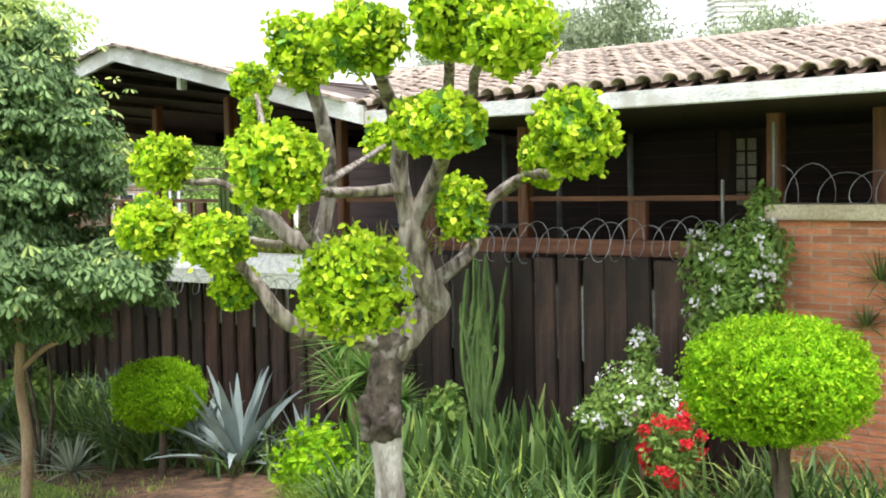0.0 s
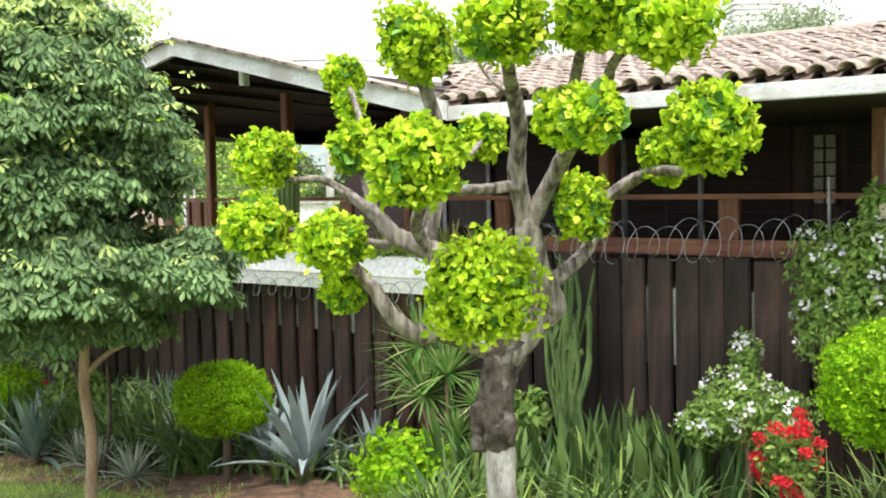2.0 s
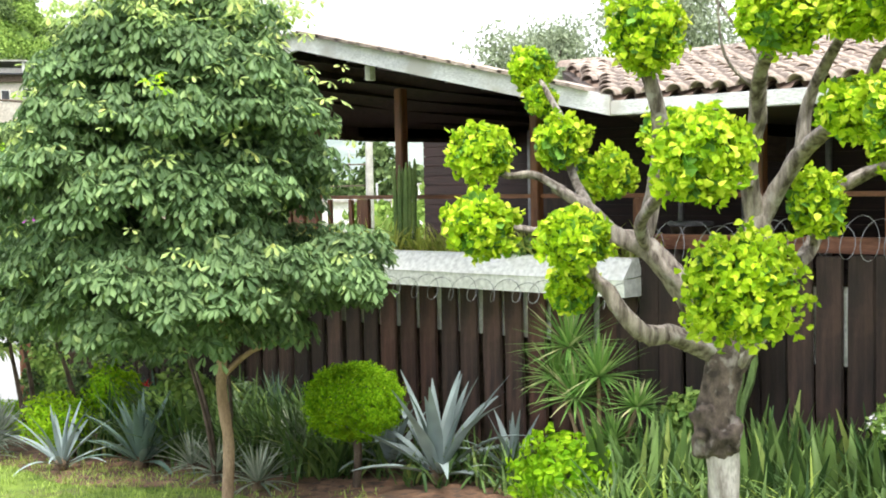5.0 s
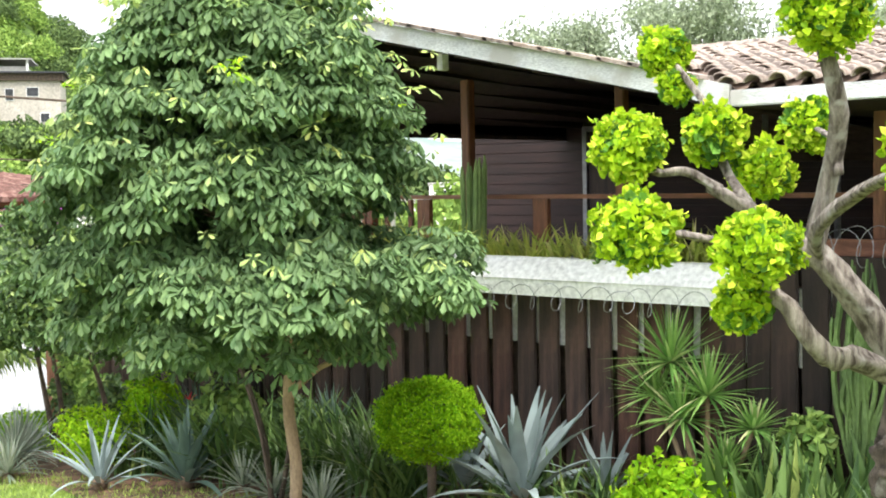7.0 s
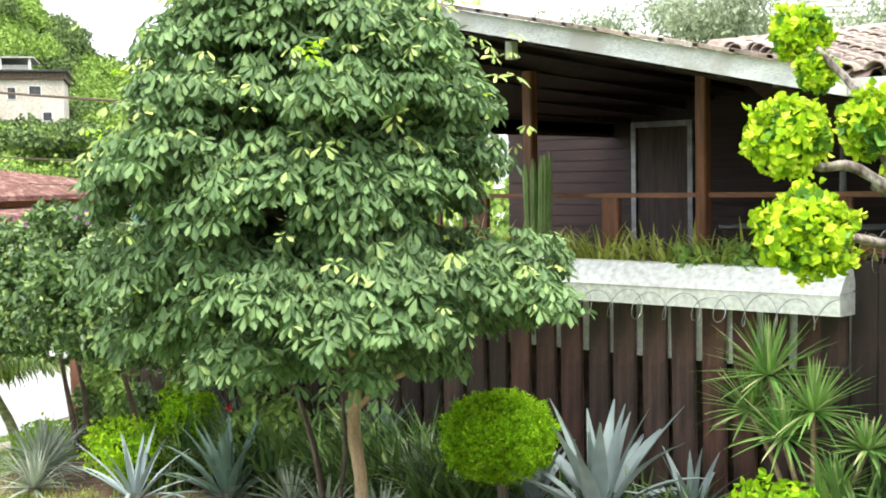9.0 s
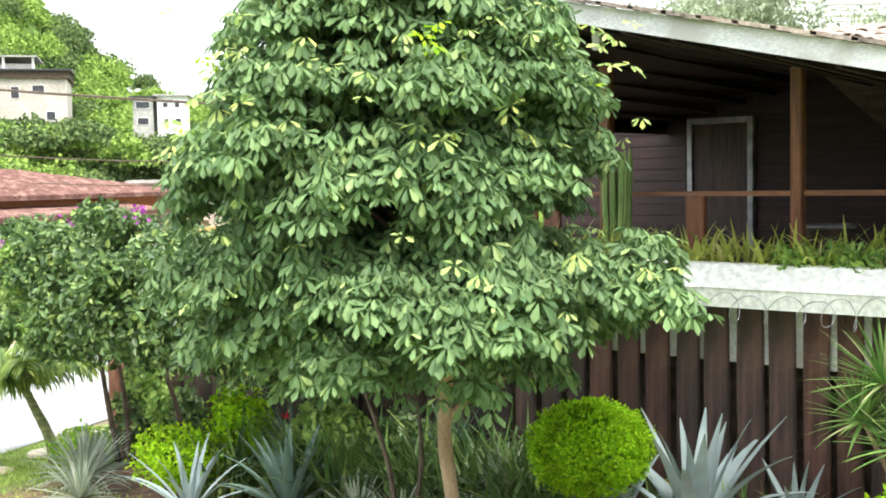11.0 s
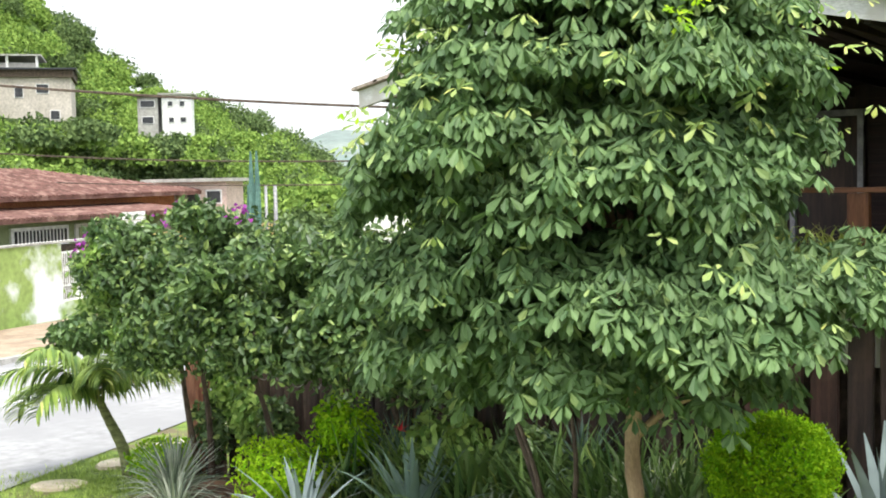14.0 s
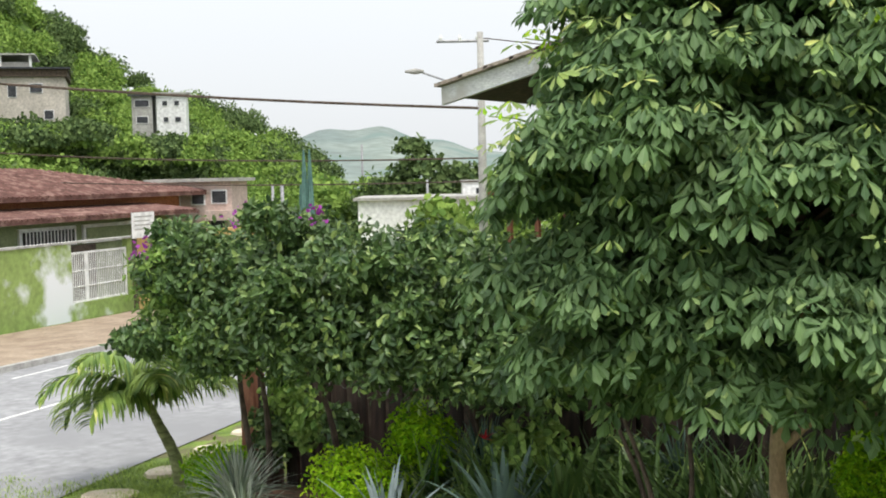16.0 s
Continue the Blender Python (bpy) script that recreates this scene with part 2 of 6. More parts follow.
def clump(name, centre, radii, count, leaf, seed, shell=0.3, rough=0.12, round_leaf=False, droop=0.0, box_like=2.0, wide=0.75, lump=0.3, tumble=0.6):
    """A crown of leaves filling the outer shell of a rounded body; the mesh is local to centre."""
    r = np.random.RandomState(seed)
    d = unit(r.normal(size=(count, 3)))
    rad = 1.0 / (np.abs(d) ** box_like).sum(1) ** (1 / box_like)
    depth = 1 - shell * r.rand(count) ** 1.6
    d_l = d * np.array(radii)
    rad = rad * (1 + rough * lumps(d_l, lump, seed)) * depth * (1 + 0.04 * r.normal(size=count))
    p = d_l * rad[:, None]
    nrm = unit(d + tumble * r.normal(size=(count, 3)))
    al = unit(np.cross(nrm, r.normal(size=(count, 3)))) + np.array([0, 0, -droop]) + 0.35 * d
    ln = leaf * r.uniform(0.65, 1.25, count)
    v, f = leaves(p, nrm, al, ln, ln * wide, 0.2, round_leaf)
    return np_mesh(name, v, f)


# ---- the ground ----
def gz(x):
    """Height of the ground, which falls towards the street."""
    if x > -4:
        return 0.15
    if x > -22:
        return 0.15 + 0.085 * (x + 4)
    if x > -80:
        return -1.38 + 0.03 * (x + 22)
    return -3.12


def strip(name, outline, z, material, label="", thick=0.0):
    """A flat patch that follows the ground, from rows of (x0, y0, x1, y1) across it."""
    vs, fs = [], []
    for x0, y0, x1, y1 in outline:
        for k in range(9):
            x, y = x0 + (x1 - x0) * k / 8, y0 + (y1 - y0) * k / 8
            vs.append((x, y, gz(x) + z))
    for i in range(len(outline) - 1):
        for k in range(8):
            a = i * 9 + k
            fs.append((a, a + 1, a + 10, a + 9))
    me = raw(name, vs, fs, True)
    ob = obj(name, me, material)
    return tagged(ob, label, name, kind="structure")


xs = [-1500, -600, -200, -120, -80, -60, -45] + [-40 + k for k in range(45)] + [10, 25, 60, 200, 600, 1500]
ys = [-1500, -500, -150, -50, -20, -8, 0, 3, 5, 6, 7, 8, 9, 10, 12, 15, 20, 30, 50, 100, 250, 700, 1500]
me = raw("ground", [(x, y, gz(x)) for y in ys for x in xs], [(j * len(xs) + i, j * len(xs) + i + 1, (j + 1) * len(xs) + i + 1, (j + 1) * len(xs) + i) for j in range(len(ys) - 1) for i in range(len(xs) - 1)], True)
tagged(obj("ground", me, GRASSY), "patchy green lawn sloping down towards the street", "ground", kind="structure")
strip("planting_bed", [(x, 7.2 + 0.25 * math.sin(x * 1.3), x, 9.9) for x in np.linspace(-20.8, -1, 40)], 0.012, SOIL, "bare brown soil of the planting bed below the fence")
# the street runs along (-0.36, 0.93)
road = [(-23.2 - 0.42 * (y - 7.7), y, -38.8 - 0.36 * (y - 15.6), y + 5.2) for y in (-160, -60, -20, -5, 5, 12, 20, 35, 60, 100)]
strip("road", road, 0.02, ASPHALT, "pale grey asphalt street in bright daylight")
walkway = [(-38.8 - 0.36 * (y - 15.6), y + 5.2, -46.4 - 0.36 * (y - 15.6), y + 8.6) for y in (-160, -60, -20, -5, 5, 12, 20, 35, 60, 100)]
strip("pavement", walkway, 0.15, PAVING, "sandy pavement along the far side of the street")


def block(name, x0, x1, y0, y1, z0, z1, material, parent=None, bevel=0.006, label=""):
    return part(name, box(x0, x1, y0, y1, z0, z1, bevel), material, parent, label)


# ---- house: deck, posts, walls ----
DECK = 1.75
tagged(block("floor", -18, 4, 10.05, 16.2, DECK - 0.12, DECK, WOOD), "dark boarded veranda floor", "floor", kind="structure")
wall = tagged(block("wall_back", -17.5, -8.95, 16.0, 16.2, DECK, 4.6, WOOD), "dark brown timber board wall at the back of the veranda", "wall", kind="structure")
wall_b = tagged(block("wall_front", -8.9, 4, 13.5, 13.7, DECK, 4.4, WOOD), "dark brown timber board wall under the tiled roof", "wall", kind="structure")
wall_c = tagged(block("wall_return", -9.0, -8.8, 13.7, 16.2, DECK, 4.4, WOOD), "dark brown timber board wall joining the two wings", "wall", kind="structure")
# dark colour carries the shade behind the planks
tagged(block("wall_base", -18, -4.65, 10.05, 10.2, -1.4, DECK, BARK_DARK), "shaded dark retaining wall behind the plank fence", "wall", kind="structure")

house_posts = [(-14.5, 0.12), (-12.83, 0.13), (-10.62, 0.12), (-7.75, 0.13), (-4.82, 0.14), (-3.82, 0.14)]
for x, w in house_posts:
    top = 3.75 if x > -9 else 3.75 + 0.24 * (-8.4 - x) - 0.15 * 1.85 if x > -12.7 else 4.2
    p = block("veranda_post", x - w / 2, x + w / 2, 10.26, 10.26 + w, DECK, top, POST, bevel=0.012)
    tagged(p, "square red-brown timber post carrying the veranda roof", "post", "veranda posts")
for x in (-10.35, -9.4, -8.25):
    bm = bmesh.new()
    bmesh.ops.create_cone(bm, cap_ends=True, segments=12, radius1=0.04, radius2=0.04, depth=1.98, matrix=pose(x, 13.3, DECK + 1.0))
    tagged(part("steel_post", bm, STEEL, None, smooth=True), "slim grey steel tube standing on the veranda", "post", "steel posts")

railing = thing("veranda_railing", "reddish-brown wooden railing with wide flat uprights along the veranda", "railing", (-9, 10.35, DECK))
def local(ob, parent):
    ob.parent = parent
    ob.matrix_parent_inverse = Matrix.Translation(-Vector(parent.location))
    return ob
local(block("top_rail", -17.5, -4.9, 10.31, 10.42, 2.745, 2.795, RAIL, bevel=0.012), railing)
for x in (-15.6, -14.9, -13.6, -11.76, -9.18, -6.34):
    local(block("upright", x - 0.11, x + 0.11, 10.33, 10.40, DECK, 2.74, POST, bevel=0.008), railing)
for k in range(9):
    x = -17.2 + k * 0.42
    local(block("baluster", x - 0.035, x + 0.035, 10.335, 10.385, DECK, 2.74, POST, bevel=0.005), railing)
beam = block("deck_beam", -8.9, -4.75, 10.12, 10.24, 2.19, 2.35, RAIL, bevel=0.012)
tagged(beam, "weathered orange-brown timber beam behind the plank fence", "beam", kind="structure")

# door in the back wall
door = thing("door_1", "closed dark brown door in a grey wooden frame", "door", (-14.37, 15.97, DECK), kind="structure")
for n, a in (("jamb", (-14.93, -14.84, 15.9, 15.995, DECK, 3.84)), ("jamb", (-13.9, -13.81, 15.9, 15.995, DECK, 3.84)), ("head", (-14.84, -13.9, 15.9, 15.995, 3.75, 3.84))):
    local(block(n, *a, STEEL), door)
local(block("door_leaf", -14.83, -13.91, 15.94, 15.985, DECK + 0.01, 3.74, WOOD), door)
BOARD = mat("dark_plum_wall_board", (0.014, 0.006, 0.006), (0.036, 0.016, 0.014), 0.75, 2.5, 0.2, (0.5, 6, 6))
# horizontal boards of the back walls
for x0, x1, y, who in ((-13.75, -8.95, 15.97, wall), (-17.5, -14.98, 15.97, wall), (-8.85, -7.1, 13.47, wall_b), (-6.4, 3, 13.47, wall_b)):
    for k in range(14):
        z = DECK + 0.02 + k * 0.185
        part("board", box(x0, x1, y - 0.002, y + 0.028, z, z + 0.172), BOARD, who)
# lit window inside the front wing, its glow put into a pale pane colour
WX = 0.08
win = thing("window_1", "small bright window with white glazing bars in a dark wall", "window", (-6.75, 13.45, 3.0), kind="structure")
GLOW = mat("window_glow_paint", (0.33, 0.3, 0.24), (0.5, 0.46, 0.38), 0.8, 4, 0.1)
local(block("pane", -6.9 + WX, -6.6 + WX, 13.46, 13.475, 2.6, 3.45, GLOW, bevel=0), win)
for k in range(3):
    x = -6.9 + WX + 0.15 * k
    local(block("glazing_bar", x - 0.012, x + 0.012, 13.44, 13.458, 2.6, 3.45, WOOD, bevel=0), win)
for k in range(6):
    z = 2.6 + 0.17 * k
    local(block("glazing_bar", -6.9 + WX, -6.6 + WX, 13.443, 13.457, z - 0.012, z + 0.012, WOOD, bevel=0), win)

# ---- roofs ----
EAVE, SLOPE, DEPTH = 3.72, 0.2, 3.5
def roof_z(y):
    return EAVE + SLOPE * (y - 8.5)
roof_b = thing("roof_front", "low-pitched roof of weathered terracotta barrel tiles", "roof", (-6, 8.5, EAVE), kind="structure")
vs = [(x, y, roof_z(y) + o) for o in (-0.02, -0.1) for y in (8.5, 8.5 + DEPTH) for x in (-8.5, 4)]
local(obj("roof_deck", raw("roof_deck", vs, [(0, 1, 3, 2), (4, 6, 7, 5), (0, 4, 5, 1), (2, 3, 7, 6), (0, 2, 6, 4), (1, 5, 7, 3)]), WOOD), roof_b)
vs = [(-8.5, 8.6, roof_z(8.6) - 0.02), (-8.5, 8.5 + DEPTH, roof_z(12) - 0.02), (-11.4, 8.5 + DEPTH, roof_z(12) - 0.02), (-8.5, 8.6, roof_z(8.6) - 0.1), (-8.5, 8.5 + DEPTH, roof_z(12) - 0.1), (-11.4, 8.5 + DEPTH, roof_z(12) - 0.1)]
local(obj("roof_deck", raw("roof_deck", vs, [(0, 1, 2), (3, 5, 4), (0, 2, 5, 3), (1, 4, 5, 2), (0, 3, 4, 1)]), WOOD), roof_b)
vs = [(x, 8.5 + DEPTH + o * 4, roof_z(8.5 + DEPTH) - o * 1.2 + z) for z in (0, -0.08) for o in (0, 1) for x in (-11.4, 4)]
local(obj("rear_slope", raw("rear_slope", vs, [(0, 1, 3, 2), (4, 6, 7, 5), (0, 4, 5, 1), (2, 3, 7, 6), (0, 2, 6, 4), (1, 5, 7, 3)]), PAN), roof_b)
local(block("fascia", -8.36, 4, 8.44, 8.5, 3.57, 3.71, FASCIA, bevel=0.01), roof_b)
local(block("soffit", -8.3, 4, 8.51, 13.5, 3.56, 3.6, WOOD, bevel=0), roof_b)

def tile_mesh(cap, length=0.42, r0=0.092, r1=0.078):
    """One barrel tile along +y, wide end at y=0."""
    vs, fs, n = [], [], 6
    for y, r in ((0, r0), (length, r1)):
        for t in (0, 0.018):
            for k in range(n + 1):
                a = math.pi * k / n
                q = r - t
                vs.append((q * math.cos(a), y, (q * math.sin(a) * 0.85) * (1 if cap else -1)))
    m = n + 1
    for k in range(n):
        fs += [(k, k + 1, 2 * m + k + 1, 2 * m + k), (m + k, 3 * m + k, 3 * m + k + 1, m + k + 1), (k, m + k, m + k + 1, k + 1)]
    me = raw("roof_tile", vs, fs, True)
    me.materials.append(TILE)
    return me
CAP = tile_mesh(True)
COURSE, PITCH = 0.36, 0.235
rt = random.Random(5)
far_tiles, pans = [], []
ang = math.atan(SLOPE)
for c in range(52):
    x = -11.2 + c * PITCH
    for k in range(10):
        y = 8.42 + k * COURSE * math.cos(ang)
        if x < -8.45 and y - 8.5 < (-8.45 - x) * 1.2:
            continue
        if x > -2.3:
            continue
        m = Matrix.Translation((x + rt.uniform(-0.012, 0.012), y + rt.uniform(-0.02, 0.02), roof_z(y) + 0.055 + rt.uniform(-0.006, 0.008))) @ Euler((ang - 0.035, rt.uniform(-0.04, 0.04), rt.uniform(-0.03, 0.03))).to_matrix().to_4x4()
        if x > -9.4:
            o = new("roof_tile", CAP)
            o.matrix_world = m
            local(o, roof_b)
            o.matrix_parent_inverse = Matrix.Translation(-Vector(roof_b.location))
        else:
            far_tiles.append(([m @ v.co for v in CAP.vertices], [tuple(p.vertices) for p in CAP.polygons]))
    y0 = 8.46 if x > -8.45 else 8.5 + (-8.45 - x) * 1.2
    y1 = 8.5 + DEPTH
    if x < 3.5:
        xx = x + PITCH / 2
        vs = [(xx + 0.09 * math.cos(math.pi * j / 4), y, roof_z(y) + 0.05 - 0.06 * math.sin(math.pi * j / 4)) for y in (y0, y1) for j in range(5)]
        pans.append((vs, [(j, j + 1, j + 6, j + 5) for j in range(4)]))
local(obj("roof_tile", raw("roof_tile", *join(*far_tiles), True), TILE), roof_b)["kind"] = "stuff"
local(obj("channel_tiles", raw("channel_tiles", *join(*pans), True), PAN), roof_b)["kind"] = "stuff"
ridge = [([(x + 0.12 * 0, 8.5 + DEPTH + 0.12 * math.cos(math.pi * j / 6), roof_z(8.5 + DEPTH) + 0.03 + 0.1 * math.sin(math.pi * j / 6) + dz) for x, dz in ((x0, 0.012), (x0 + 0.4, 0)) for j in range(7)], [(j, j + 7, j + 8, j + 1) for j in range(6)]) for x0 in np.arange(-11.4, 3.5, 0.36)]
local(obj("ridge_tiles", raw("ridge_tiles", *join(*ridge), True), TILE), roof_b)["kind"] = "stuff"

# the gable wing: a prow roof that falls to the back
APEX = (-12.75, 4.76)
def rake(x):
    return 3.76 + (APEX[1] - 3.76) * (-8.36 - x) / (-8.36 - APEX[0]) if x > APEX[0] else APEX[1] - 0.207 * (APEX[0] - x)
roof_a = thing("roof_gable", "broad low gable roof with grey-white painted barge boards", "roof", (-12.75, 8.5, 4.8), kind="structure")
gx = [-8.36, -9.6, -11, APEX[0], -14.2, -15.6, -16.65]
rows = [(8.5, 0.0), (12.0, 0.24), (16.4, 0.24)]
vs = [(x if y < 12 else max(x, -15.3), y, max(3.45, rake(x) - 0.03 - d) + o) for o in (0, -0.07) for y, d in rows for x in gx]
n = len(gx)
fs = []
for s in range(2):
    for j in range(2):
        for i in range(n - 1):
            a = s * 3 * n + j * n + i
            fs.append((a, a + 1, a + n + 1, a + n))
for i in range(n - 1):
    fs += [(i, i + 1, 3 * n + i + 1, 3 * n + i), (2 * n + i, 2 * n + i + 1, 5 * n + i + 1, 5 * n + i)]
local(obj("roof_boards", raw("roof_boards", vs, fs), WOOD), roof_a)
for x0, x1 in ((-8.36, -10.4), (-10.4, APEX[0]), (APEX[0], -15.0), (-15.0, -16.65)):
    vs = [(x, y, rake(x) + o) for x in (x0, x1) for y in (8.43, 8.49) for o in (0, -0.19)]
    local(obj("barge_board", raw("barge_board", vs, [(0, 1, 5, 4), (2, 6, 7, 3), (0, 4, 6, 2), (1, 3, 7, 5), (0, 2, 3, 1), (4, 5, 7, 6)]), FASCIA), roof_a)
for k in range(24):
    x = -8.6 - k * 0.335
    w = 0.34
    dz = rake(x - w) - rake(x)
    vs = [(x, 8.36, rake(x) + 0.004), (x - w - 0.05, 8.36, rake(x) + dz * 1.15 + 0.012), (x - w - 0.05, 8.62, rake(x) + dz * 1.15 + 0.012), (x, 8.62, rake(x) + 0.004)]
    vs += [(a, b, c + 0.035) for a, b, c in vs]
    local(obj("verge_tile", raw("verge_tile", vs, [(0, 3, 2, 1), (4, 5, 6, 7), (0, 1, 5, 4), (2, 3, 7, 6), (1, 2, 6, 5), (0, 4, 7, 3)]), TILE), roof_a)
for k in range(13):
    x = -9 - 0.5 * k
    vs = [(xx, y, max(3.38, rake(x) - 0.1 - d) + o) for xx in (x - 0.03, x + 0.03) for y, d in ((8.55, 0.02), (16.3, 0.3)) for o in (0, -0.1)]
    local(obj("rafter", raw("rafter", vs, [(0, 1, 3, 2), (4, 6, 7, 5), (1, 5, 7, 3), (0, 2, 6, 4), (0, 4, 5, 1), (2, 3, 7, 6)]), WOOD), roof_a)
local(block("purlin_end", -12.06, -11.97, 8.88, 8.98, 4.18, 4.52, PLANTER_WHITE), roof_a)

# ---- plank fence, ledge, brick wall ----
fence = thing("plank_fence", "tall fence of upright dark old railway-sleeper planks", "fence", (-12, 9.65, -0.5))
rf = random.Random(11)
x = -4.62
while x > -21.2:
    w = rf.uniform(0.24, 0.275)
    top = (2.2 + rf.uniform(-0.03, 0.03)) if x > -8.7 else 1.95 if x > -14.6 else 1.72 if x > -16.6 else 0.5 + 0.03 * (x + 15)
    lean, y = rf.uniform(-0.012, 0.012), 9.62 + rf.uniform(-0.015, 0.015)
    bm = box(-w / 2, w / 2, 0, 0.045, 0, top - gz(x) + 0.1, 0.012)
    bmesh.ops.subdivide_edges(bm, edges=[e for e in bm.edges if e.calc_length() > 1], cuts=6)
    for v in bm.verts:
        v.co.x += 0.012 * noise.noise(Vector((x * 3 + (4 if v.co.x > 0 else 0), 0, v.co.z * 1.6)))
    p = part("plank", bm, SLEEPER_RED if -12.6 < x < -8.5 and rf.random() < 0.45 else SLEEPER, fence)
    p.matrix_local = Matrix.Translation((x - w / 2 + 12, y - 9.65, gz(x) - 0.1 + 0.5)) @ Euler((0, lean, 0)).to_matrix().to_4x4()
    x -= w + rf.choice((0.06, 0.075, 0.08, 0.085, 0.07) if x < -9 else (0.008, 0.012, 0.03, 0.05, 0.02))
tagged(block("wall_band", -14.5, -4.8, 9.7, 9.8, 1.15, 1.9, WHITE), "white-painted wall band showing through the fence gaps", "wall", kind="structure")
# added dark sheet: the black of the shaded gaps is put into its colour
tagged(block("gap_shade_backing", -21, -4.8, 9.98, 10.04, -1.5, 1.9, BARK_DARK), "dark wall sheet coloured as the shade in the fence gaps", "wall", kind="structure")
ledge = thing("planter_ledge", "long white-painted concrete planter trough above the fence", "planter", (-11.7, 9.5, 1.73))
for nm, prof in (("trough", [(9.28, 1.73), (9.265, 1.91), (9.9, 1.93), (10.2, 1.95), (10.2, 1.7)]), ("rim", [(9.25, 1.912), (9.44, 2.12), (9.56, 2.13), (9.62, 1.99), (9.62, 1.935)])):
    bm = bmesh.new()
    vv = [[bm.verts.new((x, y, z)) for y, z in prof] for x in (-14.6, -13, -11.5, -10, -8.75)]
    m = len(prof)
    for a, b in zip(vv, vv[1:]):
        for i in range(m):
            bm.faces.new((a[i], a[(i + 1) % m], b[(i + 1) % m], b[i]))
    bm.faces.new(vv[0][::-1])
    bm.faces.new(vv[-1])
    bmesh.ops.recalc_face_normals(bm, faces=bm.faces)
    local(part(nm, bm, PLANTER_WHITE), ledge)
local(block("soil", -14.55, -8.8, 9.63, 10.18, 1.955, 2.01, SOIL), ledge)

bwall = thing("brick_wall", "garden wall of long thin orange bricks with a cream coping", "wall", (-4.45, 9.5, 0), kind="structure")
local(block("mortar", -4.44, -0.5, 9.512, 9.85, -0.1, 2.6, MORTAR, bevel=0), bwall)
local(block("coping", -4.51, -0.4, 9.42, 9.93, 2.6, 2.73, CREAM, bevel=0.012), bwall)
BR = bpy.data.meshes.new("brick")
bm = box(-0.155, 0.155, 0, 0.1, -0.0255, 0.0255, 0.006)
bm.to_mesh(BR)
bm.free()
BR.materials.append(BRICK)
rb = random.Random(3)
for j in range(38):
    z = 2.565 - j * 0.064
    for i in range(9):
        x = -4.28 + i * 0.327 - (0.163 if j % 2 else 0)
        if x < -4.36:
            x = -4.37
        o = new("brick", BR)
        o.matrix_world = Matrix.Translation((x, 9.5 + rb.uniform(-0.004, 0.004), z)) @ Euler((0, rb.uniform(-0.008, 0.008), 0)).to_matrix().to_4x4() @ Matrix.Diagonal(((0.5 if x == -4.37 else 1), 1, 1, 1))
        local(o, bwall)

# ---- coils of razor wire ----
def coil(x0, x1, y, z0, z1, turns, r, seed, label):
    rc = random.Random(seed)
    n = turns * 16
    ph = [rc.uniform(0.7, 1.2) for _ in range(turns + 2)]
    sh = [rc.uniform(-0.07, 0.07) for _ in range(turns + 2)]
    pts = []
    for k in range(n + 1):
        t = k / n
        a = 2 * math.pi * k / 16
        q = r * ph[k // 16] * (1 - (k % 16) / 16) + r * ph[k // 16 + 1] * (k % 16) / 16
        pts.append((x0 + (x1 - x0) * t + (0.5 + 2.5 * sh[k // 16]) * r * math.sin(a) + sh[k // 16] * (1 - (k % 16) / 16) + sh[k // 16 + 1] * (k % 16) / 16, y + q * 0.5 * math.sin(a + 0.6), z0 + (z1 - z0) * t + q * math.cos(a)))
    me = raw("razor_wire", *tube(pts, [0.0045] * len(pts), 4, caps=False))
    return tagged(obj("razor_wire", me, WIRE), label, "razor wire", "razor wire coils")
coil(-8.6, -4.9, 9.65, 2.28, 2.42, 17, 0.2, 1, "loose coil of galvanised razor wire along the fence top")
coil(-4.5, -1.5, 9.65, 2.84, 2.9, 11, 0.2, 2, "loose coil of galvanised razor wire on the brick wall coping")
coil(-14.5, -8.8, 9.2, 1.7, 1.75, 19, 0.13, 3, "loose coil of galvanised razor wire hanging before the white ledge")
coil(-21, -16.8, 9.5, 0.38, 0.55, 11, 0.22, 4, "loose coil of razor wire along the lower end of the fence")
for x, h in ((-4.55, 3.45), (-5.05, 2.95)):
    bm = box(x - 0.012, x + 0.012, 9.7, 9.724, 2.1, h)
    tagged(part("wire_stake", bm, STEEL), "thin upright steel stake holding the razor wire", "stake", "wire stakes")

# ---- plants: leaf materials ----
LEAF_LIME = leaf_mat("lime_leaves", (0.19, 0.36, 0.014), (0.52, 0.68, 0.03), (0.74, 0.82, 0.1), 0.5, 0.35, 0.84, 0.14, True)
# darker copy of the lime leaves, shade inside the balls put into colour
LEAF_LIME_SHADE = leaf_mat("shade_dark_lime_leaves", (0.04, 0.13, 0.006), (0.14, 0.34, 0.012), None, 0.45, 0.2)
LEAF_DARK = leaf_mat("broad_green_leaves", (0.066, 0.142, 0.042), (0.175, 0.3, 0.088), (0.28, 0.4, 0.1), 0.5, 0.28, 0.93, 0.26)
LEAF_TOP = leaf_mat("pale_young_leaves", (0.24, 0.39, 0.07), (0.48, 0.63, 0.15), (0.64, 0.72, 0.14), 0.45, 0.45, 0.85)
LEAF_NEW = leaf_mat("fresh_yellow_green_leaves", (0.2, 0.42, 0.012), (0.46, 0.68, 0.03), None, 0.45, 0.45, 0.85, 0.12, True)
LEAF_BOX = leaf_mat("box_leaves", (0.13, 0.33, 0.01), (0.37, 0.6, 0.02), (0.5, 0.7, 0.04), 0.5, 0.42, 0.9, 0.1, True)
